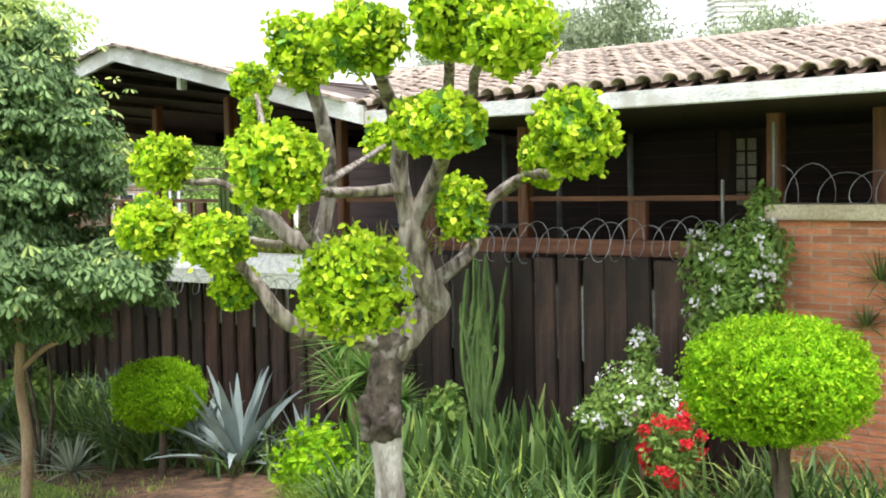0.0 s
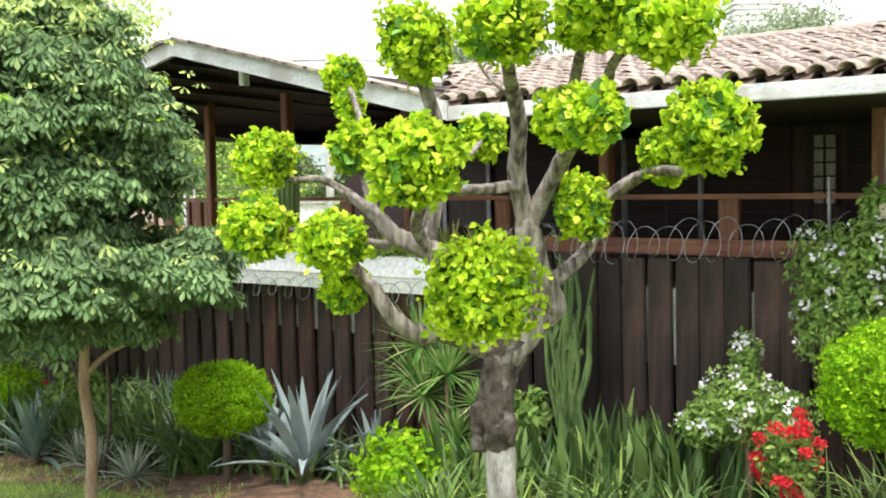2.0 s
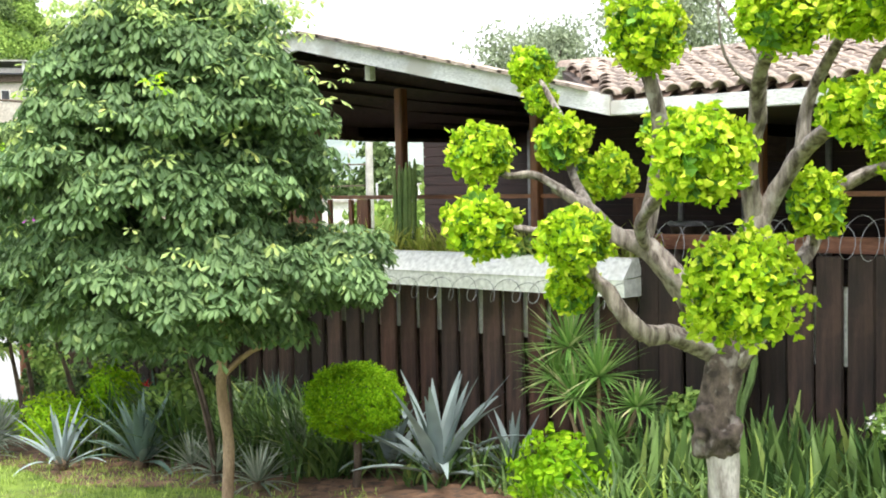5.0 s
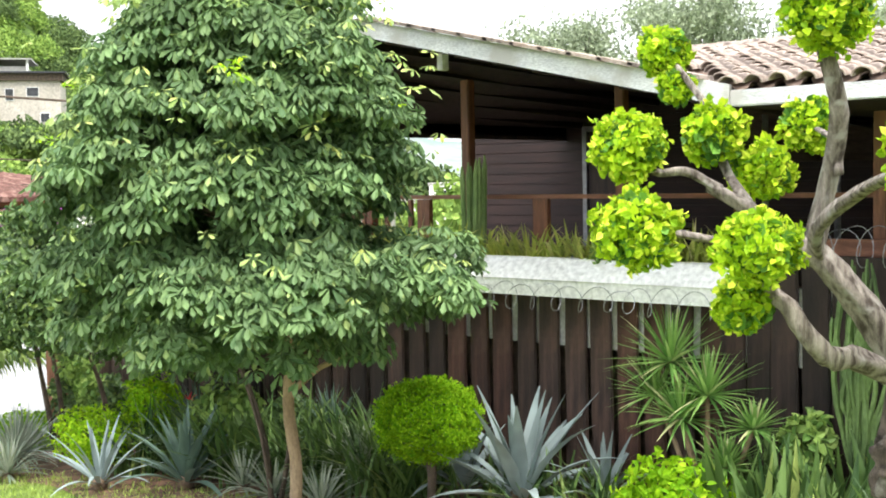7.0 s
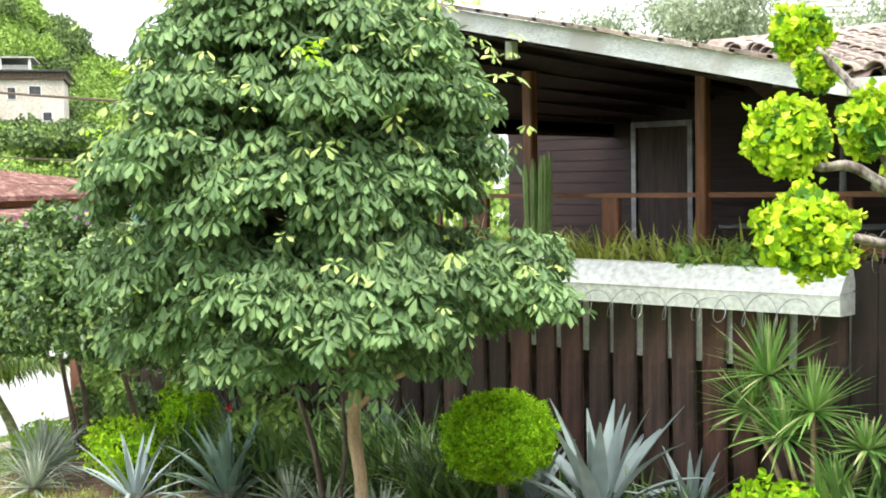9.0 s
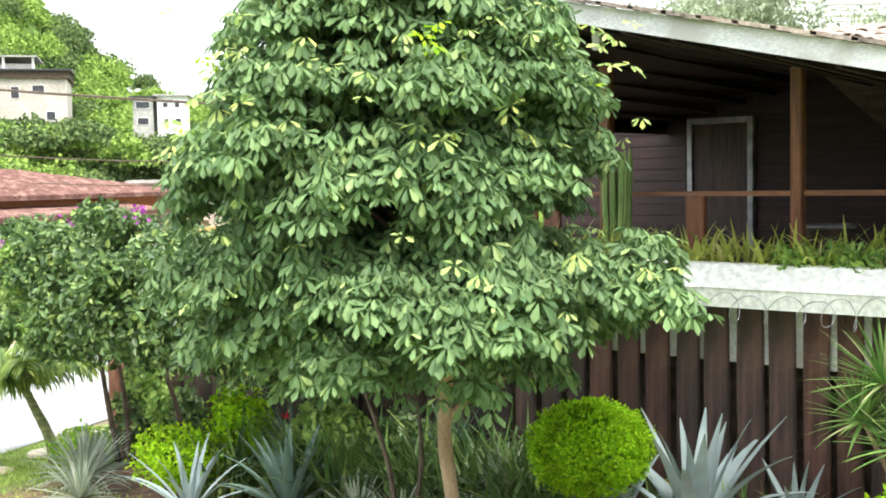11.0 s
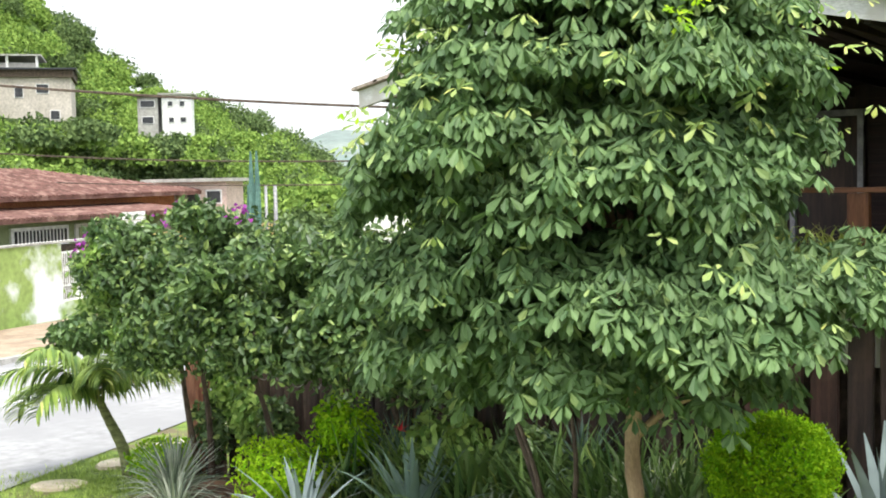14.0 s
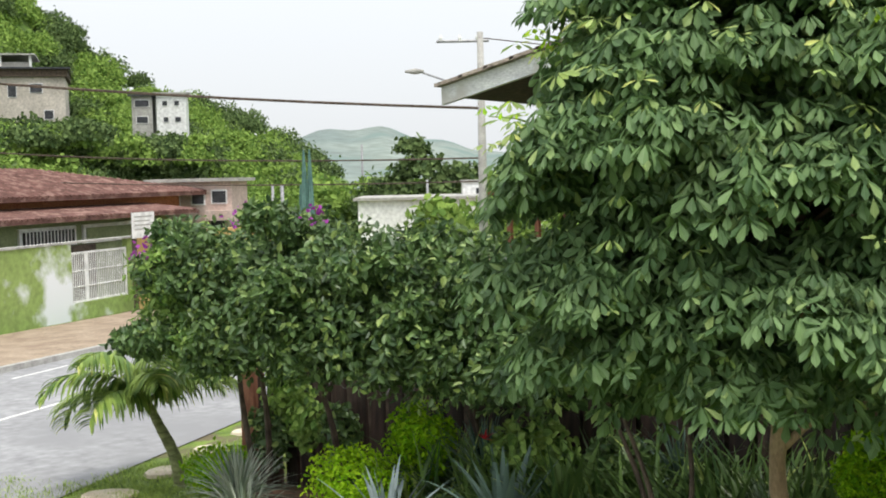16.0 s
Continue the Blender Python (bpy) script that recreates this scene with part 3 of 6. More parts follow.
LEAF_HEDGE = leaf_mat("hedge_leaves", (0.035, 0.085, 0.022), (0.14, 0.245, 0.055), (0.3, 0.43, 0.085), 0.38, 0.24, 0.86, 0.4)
LEAF_MID = leaf_mat("mid_green_leaves", (0.1, 0.22, 0.03), (0.31, 0.48, 0.07), None, 0.45, 0.34)
AGAVE = leaf_mat("blue_grey_agave", (0.16, 0.24, 0.23), (0.3, 0.39, 0.37), None, 0.5, 0.08)
YUCCA = leaf_mat("striped_yucca_leaf", (0.13, 0.2, 0.12), (0.4, 0.46, 0.33), None, 0.5, 0.15)
YUCCA_BLUE = leaf_mat("dark_blue_green_leaf", (0.05, 0.11, 0.08), (0.15, 0.24, 0.18), None, 0.5, 0.15)
SPIKY = leaf_mat("bright_spiky_leaf", (0.09, 0.24, 0.03), (0.26, 0.46, 0.08), (0.48, 0.52, 0.22), 0.45, 0.25, 0.85)
SWORD = leaf_mat("sword_leaf", (0.035, 0.09, 0.02), (0.15, 0.265, 0.045), (0.36, 0.47, 0.08), 0.4, 0.24, 0.9)
STRAP = leaf_mat("yellow_green_strap_leaf", (0.16, 0.3, 0.02), (0.42, 0.58, 0.06), (0.62, 0.68, 0.26), 0.4, 0.35, 0.85)
PLANTER_LEAF = leaf_mat("bright_planter_leaf", (0.3, 0.42, 0.03), (0.62, 0.7, 0.09), (0.78, 0.76, 0.3), 0.4, 0.5, 0.85)
GRASS = leaf_mat("grass_blade", (0.15, 0.26, 0.02), (0.38, 0.52, 0.06), None, 0.5, 0.3)
CACTUS = mat("green_cactus_skin", (0.055, 0.1, 0.03), (0.14, 0.22, 0.065), 0.6, 5, 0.3, (1, 1, 0.4))
LIGHT_CACTUS = mat("light_green_cactus_skin", (0.12, 0.2, 0.06), (0.26, 0.36, 0.12), 0.6, 5, 0.3, (1, 1, 0.4))
CACTUS_BLUE = mat("blue_green_cactus_skin", (0.07, 0.16, 0.14), (0.13, 0.25, 0.21), 0.6, 3, 0.3)
PETAL_WHITE = leaf_mat("white_petals", (0.72, 0.74, 0.78), (0.85, 0.86, 0.88), None, 0.6, 0.3)
PETAL_RED = leaf_mat("red_petals", (0.6, 0.012, 0.012), (0.8, 0.04, 0.03), None, 0.5, 0.3)
PETAL_PURPLE = leaf_mat("purple_bracts", (0.3, 0.03, 0.34), (0.5, 0.09, 0.5), None, 0.5, 0.35)
THATCH = mat("dry_leaf_bases", (0.09, 0.06, 0.04), (0.22, 0.16, 0.1), 0.9, 14, 0.6)


def blades(base, az, el, length, width, droop, fold=0.25, seg=6, widest=0.3, tip=0.03):
    """Long leaves as folded, bending strips. All arguments are arrays of n."""
    n = len(az)
    out_d = np.stack([np.cos(az), np.sin(az), np.zeros(n)], 1)
    side = np.stack([-np.sin(az), np.cos(az), np.zeros(n)], 1)
    p = np.array(base, float).copy()
    rows = []
    for s in range(seg + 1):
        t = s / seg
        a = el - droop * t ** 1.4
        d = out_d * np.cos(a)[:, None] + np.array([0, 0, 1.0]) * np.sin(a)[:, None]
        nrm = -out_d * np.sin(a)[:, None] + np.array([0, 0, 1.0]) * np.cos(a)[:, None]
        w = width * (0.55 + 0.45 * t / widest if t < widest else max(tip, (1 - t) / (1 - widest)) ** 0.75)
        rows += [p + side * (w / 2)[:, None] + nrm * (w * fold)[:, None], p.copy(), p - side * (w / 2)[:, None] + nrm * (w * fold)[:, None]]
        p = p + d * (length / seg)[:, None]
    v = np.stack(rows, 1).reshape(-1, 3)
    m = 3 * (seg + 1)
    q = []
    for s in range(seg):
        for k in (0, 1):
            a = 3 * s + k
            q.append((a, a + 1, a + 4, a + 3))
    f = (np.arange(n)[:, None, None] * m + np.array(q)[None]).reshape(-1, 4)
    return v, f


def rosette(r, n, length, width, el0, el1, droop, fold=0.25, spread=0.04, seg=6, widest=0.3, h=0.0):
    """n blades round the origin, the inner ones steeper and shorter."""
    k = np.arange(n) / max(1, n - 1)
    az = np.arange(n) * 2.39996 + r.uniform(-0.25, 0.25, n)
    el = np.radians(el0 + (el1 - el0) * k + r.uniform(-7, 7, n))
    ln = length * (0.65 + 0.45 * np.sin(np.pi * (0.25 + 0.6 * k))) * r.uniform(0.88, 1.1, n)
    base = np.stack([np.cos(az) * spread * (1 - k * 0.6), np.sin(az) * spread * (1 - k * 0.6), h + 0.12 * spread * 4 * k], 1)
    return blades(base, az, el, ln, np.full(n, width) * r.uniform(0.85, 1.1, n), droop * (1.15 - k) * r.uniform(0.5, 1.4, n), fold, seg, widest)


def agave(x, y, size, n, seed, label, material, name="agave", width=0.135):
    r = np.random.RandomState(seed)
    t = thing(name, label, "agave", (x, y, gz(x)))
    v, f = rosette(r, n, size, width * size, 20, 86, 0.75, 0.22, 0.09 * size, 8, 0.38, 0.1)
    for k in range(n):
        me = np_mesh("leaf", v[k * 27:(k + 1) * 27], f[:16], True)
        obj("leaf", me, material, t)
    bm = bmesh.new()
    bmesh.ops.create_icosphere(bm, subdivisions=2, radius=0.12 * size, matrix=Matrix.Translation((0, 0, 0.1)))
    part("stem", bm, THATCH, t)
    return t


def spiky(name, x, y, size, n, seed, label, material, width=0.04, stem=0.0, droop=0.6, z=None, el0=-5, category="yucca"):
    r = np.random.RandomState(seed)
    t = thing(name, label, category, (x, y, gz(x) if z is None else z))
    v, f = rosette(r, n, size, width, el0, 85, droop, 0.2, 0.05, 5, 0.25, stem)
    obj("foliage", np_mesh("foliage", v, f, True), material, t)
    if stem:
        bm = bmesh.new()
        bmesh.ops.create_cone(bm, cap_ends=True, segments=10, radius1=0.1, radius2=0.07, depth=stem + 0.06, matrix=Matrix.Translation((0, 0, stem / 2)))
        part("stem", bm, THATCH, t)
    return t


def tuft_field(name, label, category, spots, material, length, width, per, seed, droop=0.7, el=(55, 88), spread=0.08, z=None, kind="stuff"):
    """Clumps of upright blades at the given places, joined."""
    r = np.random.RandomState(seed)
    pts = np.repeat(np.array([(x, y, (gz(x) if z is None else z)) for x, y in spots]), per, axis=0)
    n = len(pts)
    pts = pts + np.stack([r.normal(0, spread, n), r.normal(0, spread, n), np.zeros(n)], 1)
    v, f = blades(pts, r.uniform(0, 6.283, n), np.radians(r.uniform(el[0], el[1], n)), length * r.uniform(0.55, 1.15, n), width * r.uniform(0.7, 1.2, n), droop * r.uniform(0.1, 1.5, n), 0.2, 4, 0.4)
    return tagged(obj(name, np_mesh(name, v, f, True), material), label, category, kind=kind)


def limb_mesh(name, boughs, wobble=0.1, sides=9, seed=0, ridge=0.0):
    out = []
    for pts, r0, r1 in boughs:
        line = smooth_line(pts, 5)
        m = len(line) - 1
        out.append(tube(line, [r0 + (r1 - r0) * k / m for k in range(m + 1)], sides, wobble, seed + len(out), True, ridge))
    return raw(name, *join(*out), True)


BURL = mat("rough_brown_burl_bark", (0.035, 0.026, 0.022), (0.17, 0.13, 0.11), 0.95, 12, 1.0, spots=(0.3, 0.27, 0.25), spot_size=8, spot_at=0.57)
# ---- topiary tree ----
T0 = (-6.1, 6.35, 0.0)
topiary = thing("topiary_tree", "old cloud-pruned tree with grey bark and lime-green clipped leaf balls", "tree", T0)
BRANCHES = [
    ([(-6.12, 6.33, 1.05), (-6.14, 6.34, 1.34), (-6.13, 6.38, 1.62), (-6.07, 6.44, 1.85)], 0.125, 0.14),
    ([(-6.1, 6.4, 1.7), (-5.93, 6.57, 1.97), (-5.85, 6.65, 2.05), (-5.86, 6.52, 2.24), (-5.86, 6.42, 2.53), (-5.88, 6.41, 2.7)], 0.12, 0.085),
    ([(-5.88, 6.41, 2.65), (-5.88, 6.3, 3.02), (-5.76, 6.16, 3.33), (-5.62, 5.91, 3.61), (-5.2, 5.3, 3.85)], 0.07, 0.04),
    ([(-5.88, 6.41, 2.62), (-5.73, 6.42, 2.88), (-5.53, 6.35, 3.13), (-5.15, 6.03, 3.32), (-4.8, 5.6, 3.4)], 0.068, 0.04),
    ([(-5.53, 6.35, 3.13), (-5.51, 6.39, 3.44), (-5.3, 6.2, 3.7), (-4.95, 5.8, 3.92)], 0.045, 0.03),
    ([(-5.21, 6.12, 3.3), (-4.99, 6.06, 3.54), (-4.84, 5.93, 3.7), (-4.4, 5.6, 3.83)], 0.04, 0.026),
    ([(-5.86, 6.52, 2.2), (-5.76, 6.76, 2.34), (-5.71, 6.94, 2.49), (-5.65, 7.01, 2.78), (-5.46, 7.06, 2.94), (-5.2, 7.03, 3.03), (-4.86, 6.93, 3.03), (-4.66, 6.8, 3.22)], 0.06, 0.03),
    ([(-5.71, 6.94, 2.45), (-5.64, 6.8, 2.6), (-5.55, 6.6, 2.75)], 0.035, 0.02),
    ([(-6.15, 6.4, 1.72), (-6.3, 5.98, 1.9), (-6.34, 5.68, 1.94), (-6.4, 5.51, 2.09), (-6.47, 5.46, 2.24), (-6.55, 5.4, 2.34), (-6.5, 5.15, 2.55)], 0.075, 0.035),
    ([(-6.12, 6.45, 1.75), (-6.37, 6.33, 2.15), (-6.6, 6.16, 2.47), (-6.78, 6.02, 2.58), (-6.92, 5.91, 2.77), (-7.17, 5.83, 2.93)], 0.11, 0.035),
    ([(-6.6, 6.16, 2.47), (-6.48, 5.88, 2.67), (-6.12, 5.55, 2.88), (-5.5, 4.8, 3.06)], 0.05, 0.028),
    ([(-6.63, 6.14, 2.5), (-6.57, 6.23, 2.95), (-6.45, 6.1, 3.36), (-6.48, 6.0, 3.72), (-6.46, 5.9, 3.9)], 0.062, 0.045),
    ([(-6.92, 5.91, 2.77), (-7.2, 6.1, 3.05), (-7.4, 6.3, 3.4), (-7.85, 6.6, 3.8)], 0.035, 0.022),
    ([(-7.1, 5.85, 2.9), (-7.25, 5.7, 3.02), (-7.35, 5.5, 3.02), (-7.42, 5.35, 3.12)], 0.03, 0.02),
    ([(-6.82, 5.97, 2.52), (-7.0, 5.6, 2.6), (-7.15, 5.2, 2.68)], 0.034, 0.02),
    ([(-5.88, 6.29, 2.94), (-5.92, 5.99, 2.93), (-5.84, 5.54, 2.93), (-5.45, 4.9, 3.03)], 0.042, 0.03),
    ([(-6.45, 6.1, 3.0), (-6.8, 6.9, 3.2), (-7.25, 7.6, 3.33)], 0.03, 0.018),
    ([(-5.65, 6.0, 3.5), (-5.8, 5.8, 3.75), (-5.75, 5.6, 4.15)], 0.014, 0.006),
    ([(-5.55, 5.85, 3.65), (-5.75, 5.9, 3.9), (-5.95, 5.7, 4.3)], 0.014, 0.006),
]
local(obj("trunk", limb_mesh("trunk", BRANCHES[1:], 0.07, 14, 3, 0.15), BARK), topiary)
local(obj("lower_trunk", limb_mesh("lower_trunk", BRANCHES[:1], 0.07, 16, 4, 0.12), BURL, None, "dark brown knotted trunk below the fork"), topiary)
local(obj("trunk_base", limb_mesh("trunk_base", [([(-6.05, 6.3, -0.1), (-6.09, 6.33, 0.6), (-6.12, 6.33, 1.0), (-6.13, 6.335, 1.25)], 0.105, 0.11)], 0.05, 14, 5, 0.12), BARK_WHITE, None, "pale lichen-covered lower trunk"), topiary)
bm = bmesh.new()
bmesh.ops.create_icosphere(bm, subdivisions=4, radius=0.17, matrix=Matrix.LocRotScale((-6.15, 6.32, 1.2), None, (1.0, 1.0, 1.25)))
for v in bm.verts:
    v.co += (v.co - Vector((-6.15, 6.32, 1.2))) * (0.55 * noise.noise(v.co * 8) + 0.3 * noise.noise(v.co * 19)) - Vector((0, 0, 0))
local(part("burl", bm, BURL, None, "knobbly burl", True), topiary)
BALLS = [(-5.49, 5.4, 2.31, 0.335, 0.33, 3.6), (-4.58, 6.66, 3.31, 0.3, 0.29, 2.4), (-5.2, 7.2, 3.15, 0.22, 0.22, 2), (-5.53, 6.57, 2.79, 0.19, 0.22, 2.6),
         (-4.2, 5.45, 3.84, 0.29, 0.24, 2.2), (-4.55, 5.3, 4.02, 0.22, 0.2, 2), (-4.88, 5.7, 3.96, 0.21, 0.21, 2), (-5.11, 5.16, 3.89, 0.26, 0.23, 2.5), (-6.4, 5.85, 3.95, 0.26, 0.27, 2.6),
         (-7.43, 5.32, 3.18, 0.24, 0.2, 2.2), (-7.19, 5.02, 2.7, 0.25, 0.23, 2.2), (-6.47, 5.07, 2.6, 0.23, 0.19, 2.2), (-6.72, 5.4, 2.25, 0.17, 0.17, 2),
         (-5.34, 4.64, 3.11, 0.28, 0.26, 2.4), (-7.94, 6.64, 3.87, 0.2, 0.18, 2), (-7.8, 6.55, 3.62, 0.12, 0.12, 2), (-7.26, 6.06, 3.26, 0.21, 0.19, 2.3), (-7.11, 6.43, 3.0, 0.22, 0.19, 2.2),
         (-4.75, 5.3, 3.34, 0.2, 0.18, 2), (-4.45, 5.1, 3.33, 0.19, 0.17, 2), (-7.32, 7.7, 3.36, 0.24, 0.21, 2), (-4.95, 5.9, 3.36, 0.18, 0.17, 2)]
for i, (x, y, z, r, h, sq) in enumerate(BALLS):
    o = obj("leaf_ball", clump("leaf_ball", None, (r * (0.9 if r > 0.32 else 0.85), r * (0.9 if r > 0.32 else 0.85), h * 0.87), int(26000 * r * r) + 420, 0.054, 20 + i, 0.44, 0.5, False, 0.1, sq, 0.78, 0.1, 0.85), LEAF_LIME, topiary)
    o.location = (x - T0[0], y - T0[1], z)
    # dark core that paints the shaded depth between the outer leaves
    o = obj("inner_leaves", clump("inner_leaves", None, (r * 0.68, r * 0.68, h * 0.68), int(5200 * r * r) + 120, 0.08, 620 + i, 0.5, 0.2, True, 0.1, sq, 0.9, 0.15, 0.8), LEAF_LIME_SHADE, topiary)
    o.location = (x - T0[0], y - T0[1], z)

# ---- shade tree ----
TB = (-12.06, 6.66, gz(-12.06))
tree = thing("shade_tree", "young broad-leaved tree with drooping green leaves and slim pale trunk", "tree", TB)
boughs = [([(-12.1, 6.66, TB[2] - 0.1), (-12.04, 6.68, 0.2), (-12.08, 6.64, 0.8), (-12.06, 6.66, 1.3)], 0.068, 0.058), ([(-12.06, 6.66, 0.98), (-11.86, 6.82, 1.2), (-11.62, 6.98, 1.36), (-11.3, 7.2, 1.75)], 0.036, 0.018)]


def whorls(name, P, O, r, leaf, m=6, hang=(0.35, 1.25), wide=0.46):
    """Umbrella-like whorls of m drooping leaflets at the points P, leaning outwards along O."""
    n = len(P)
    P, O = np.repeat(P, m, 0), np.repeat(O, m, 0)
    k = np.tile(np.arange(m), n)
    ax = np.repeat(unit(r.normal(size=(n, 3)) * 0.3 + np.array([0, 0, 1.0])), m, 0)
    ax = unit(ax + 0.45 * O)
    e1 = unit(np.cross(ax, np.array([0.31, 0.87, 0.12])))
    e2 = np.cross(ax, e1)
    turn = np.repeat(r.uniform(0, 6.28, n), m) + k * 2 * np.pi / m + r.uniform(-0.25, 0.25, n * m)
    sp = e1 * np.cos(turn)[:, None] + e2 * np.sin(turn)[:, None]
    hg = np.repeat(r.uniform(hang[0], hang[1], n), m)[:, None]
    al = unit(sp * 0.9 - hg * np.array([0, 0, 1.0]) + 0.16 * r.normal(size=(n * m, 3)))
    nr = unit(ax + sp * 0.8 * hg + 0.22 * r.normal(size=(n * m, 3)))
    ln = leaf * np.repeat(r.uniform(0.7, 1.2, n), m) * r.uniform(0.75, 1.15, n * m)
    v, f = leaves(P + sp * 0.02, nr, al, ln, ln * wide, 0.13, obovate=True)
    return np_mesh(name, v, f)


def pad_points(pads, r, per):
    """Places of whorls over the upper and outer side of flattened, drooping boughs (x, y, z, reach, bearing)."""
    P, O = [], []
    for x, y, z, s, a in pads:
        n = int(per * (s / 0.5) ** 2)
        d = np.array([math.cos(a), math.sin(a), 0.2])
        v = unit(r.normal(size=(n, 3)) * np.array([1, 1, 0.8]) + 0.55 * d + np.array([0, 0, 0.35]))
        q = v * np.array([1, 1, 0.5]) * s * r.uniform(0.45, 1.06, (n, 1))
        out = (q * d).sum(1, keepdims=True)
        P.append(np.array([x, y, z]) + q - np.array([0, 0, 0.32]) * np.clip(out, 0, 9) ** 2 / s - np.array([0, 0, 0.12]) * (v[:, :2] ** 2).sum(1, keepdims=True) * s)
        O.append(unit(v * np.array([1, 1, 0.4]) + 0.6 * d))
    return np.concatenate(P), np.concatenate(O)


# tiers of boughs: height, reach of the outer edge, number, size of a bough
TIERS = [(1.66, 1.3, 13, 0.42), (1.98, 1.8, 19, 0.45), (2.25, 1.92, 20, 0.45), (2.62, 1.6, 13, 0.42), (2.3, 1.1, 9, 0.5), (2.95, 1.78, 18, 0.45), (3.3, 1.82, 20, 0.48), (3.4, 1.0, 8, 0.55), (3.75, 1.68, 18, 0.45), (4.15, 1.5, 15, 0.45), (4.2, 0.7, 6, 0.5), (4.4, 1.0, 9, 0.45), (4.55, 1.25, 12, 0.42), (4.85, 0.85, 8, 0.4), (5.1, 0.4, 5, 0.34)]
CB = (-12.06, 6.3)
rt_ = random.Random(40)
PADS, RIM = [], []
for z, reach, count, size in TIERS:
    a0 = rt_.uniform(0, 6.28)
    for k in range(count):
        a = a0 + 6.283 * (k + rt_.uniform(-0.3, 0.3)) / count
        low = z < 2.6
        # the low boughs reach furthest towards the house and the lawn, the upper ones less
        side = math.cos(a - 0.6)
        w = reach * (1 + (0.14 * max(0.0, side) if low else -0.13 * max(0.0, math.cos(a - 0.7)))) * (1 + 0.1 * max(0.0, math.cos(a + 0.9))) * (1 - 0.22 * max(0.0, math.cos(a - 2.3))) * rt_.uniform(0.84, 1.06)
        s = size * rt_.uniform(0.8, 1.2)
        q = max(0.05, w - 0.85 * s)
        if 2.5 < z < 3.1 and math.cos(a - 0.75) > 0.45:
            q *= 0.7
        p = (CB[0] + q * math.cos(a), CB[1] + q * math.sin(a), z + rt_.uniform(-0.19, 0.19) + (0.12 * max(0.0, math.cos(a - 0.6)) if low else 0), s, a)
        PADS.append(p)
        if reach > 1.5 or z > 4.4:
            RIM.append((CB[0] + (q + 0.6 * s) * math.cos(a), CB[1] + (q + 0.6 * s) * math.sin(a), p[2] + 0.05, s, a))
rw_ = np.random.RandomState(40)
P, O = pad_points(PADS, rw_, 112)
local(obj("crown", whorls("crown", P, O, rw_, 0.118, wide=0.42), LEAF_DARK), tree)
# young shoots stand out of the upper boughs
P, O = [], []
for x, y, z, s, a in RIM:
    n = (1 if z < 3.2 else 4 if z < 4.1 else 26)
    for k in range(n):
        P.append((x + rt_.gauss(0, 0.2), y + rt_.gauss(0, 0.2), z + rt_.gauss(0.1, 0.14)))
        O.append((math.cos(a), math.sin(a), 0.5))
for k in range(190):
    a, q = rt_.uniform(0, 6.28), 1.3 * math.sqrt(rt_.random())
    P.append((CB[0] + q * math.cos(a), CB[1] + q * math.sin(a), 5.25 - 0.42 * q * q + rt_.uniform(-0.05, 0.2)))
    O.append((math.cos(a), math.sin(a), 0.7))
local(obj("new_growth", whorls("new_growth", np.array(P), unit(np.array(O)), rw_, 0.105, 5, (0.1, 1.0), 0.4), LEAF_TOP, None, "fresh yellow-green shoots"), tree)["kind"] = "stuff"
# the tips of the longest shoots, on thin stalks
P, O, stalks = [], [], []
for x, y, z, s, a in RIM[::4]:
    if z < 3.2:
        continue
    e = (x + 0.26 * math.cos(a), y + 0.26 * math.sin(a), z + 0.12)
    stalks.append(([(x - 0.3 * math.cos(a), y - 0.3 * math.sin(a), z - 0.1), (x, y, z + 0.08), e], 0.009, 0.004))
    for k in range(5):
        t = k / 4
        P.append((x + (e[0] - x) * t + rt_.gauss(0, 0.03), y + (e[1] - y) * t + rt_.gauss(0, 0.03), z + 0.08 + 0.1 * t))
        O.append((math.cos(a), math.sin(a), 0.3))
local(obj("shoot_stalks", limb_mesh("shoot_stalks", stalks, 0.05, 5), LEAF_TOP), tree)["kind"] = "stuff"
local(obj("new_growth", whorls("new_growth", np.array(P), unit(np.array(O)), rw_, 0.085, 5, (0.0, 0.8), 0.42), LEAF_NEW, None, "fresh yellow-green shoots"), tree)["kind"] = "stuff"
for x, y, z, s, a in PADS[::3]:
    h = max(1.7, z - 1.1)
    boughs.append(([(CB[0], 6.55, h), (CB[0] + 0.35 * (x - CB[0]), 6.5 + 0.35 * (y - 6.5), max(h + 0.1, z - 0.35)), (x, y, z + 0.02)], 0.028, 0.008))
boughs.append(([(-12.06, 6.66, 1.25), (-12.03, 6.6, 2.3), (-12.1, 6.5, 3.4), (-12.06, 6.4, 4.4)], 0.058, 0.02))
local(obj("trunk", limb_mesh("trunk", boughs, 0.06, 8, 9), BARK_PALE), tree)
# darker hedge green fills the crown, its inner shade put into leaf colour
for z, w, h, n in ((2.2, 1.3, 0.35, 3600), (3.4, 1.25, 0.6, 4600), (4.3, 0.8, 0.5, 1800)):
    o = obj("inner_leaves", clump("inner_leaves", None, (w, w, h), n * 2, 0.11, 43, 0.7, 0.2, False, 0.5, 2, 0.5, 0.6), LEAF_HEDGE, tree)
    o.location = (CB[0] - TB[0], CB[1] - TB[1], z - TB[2])

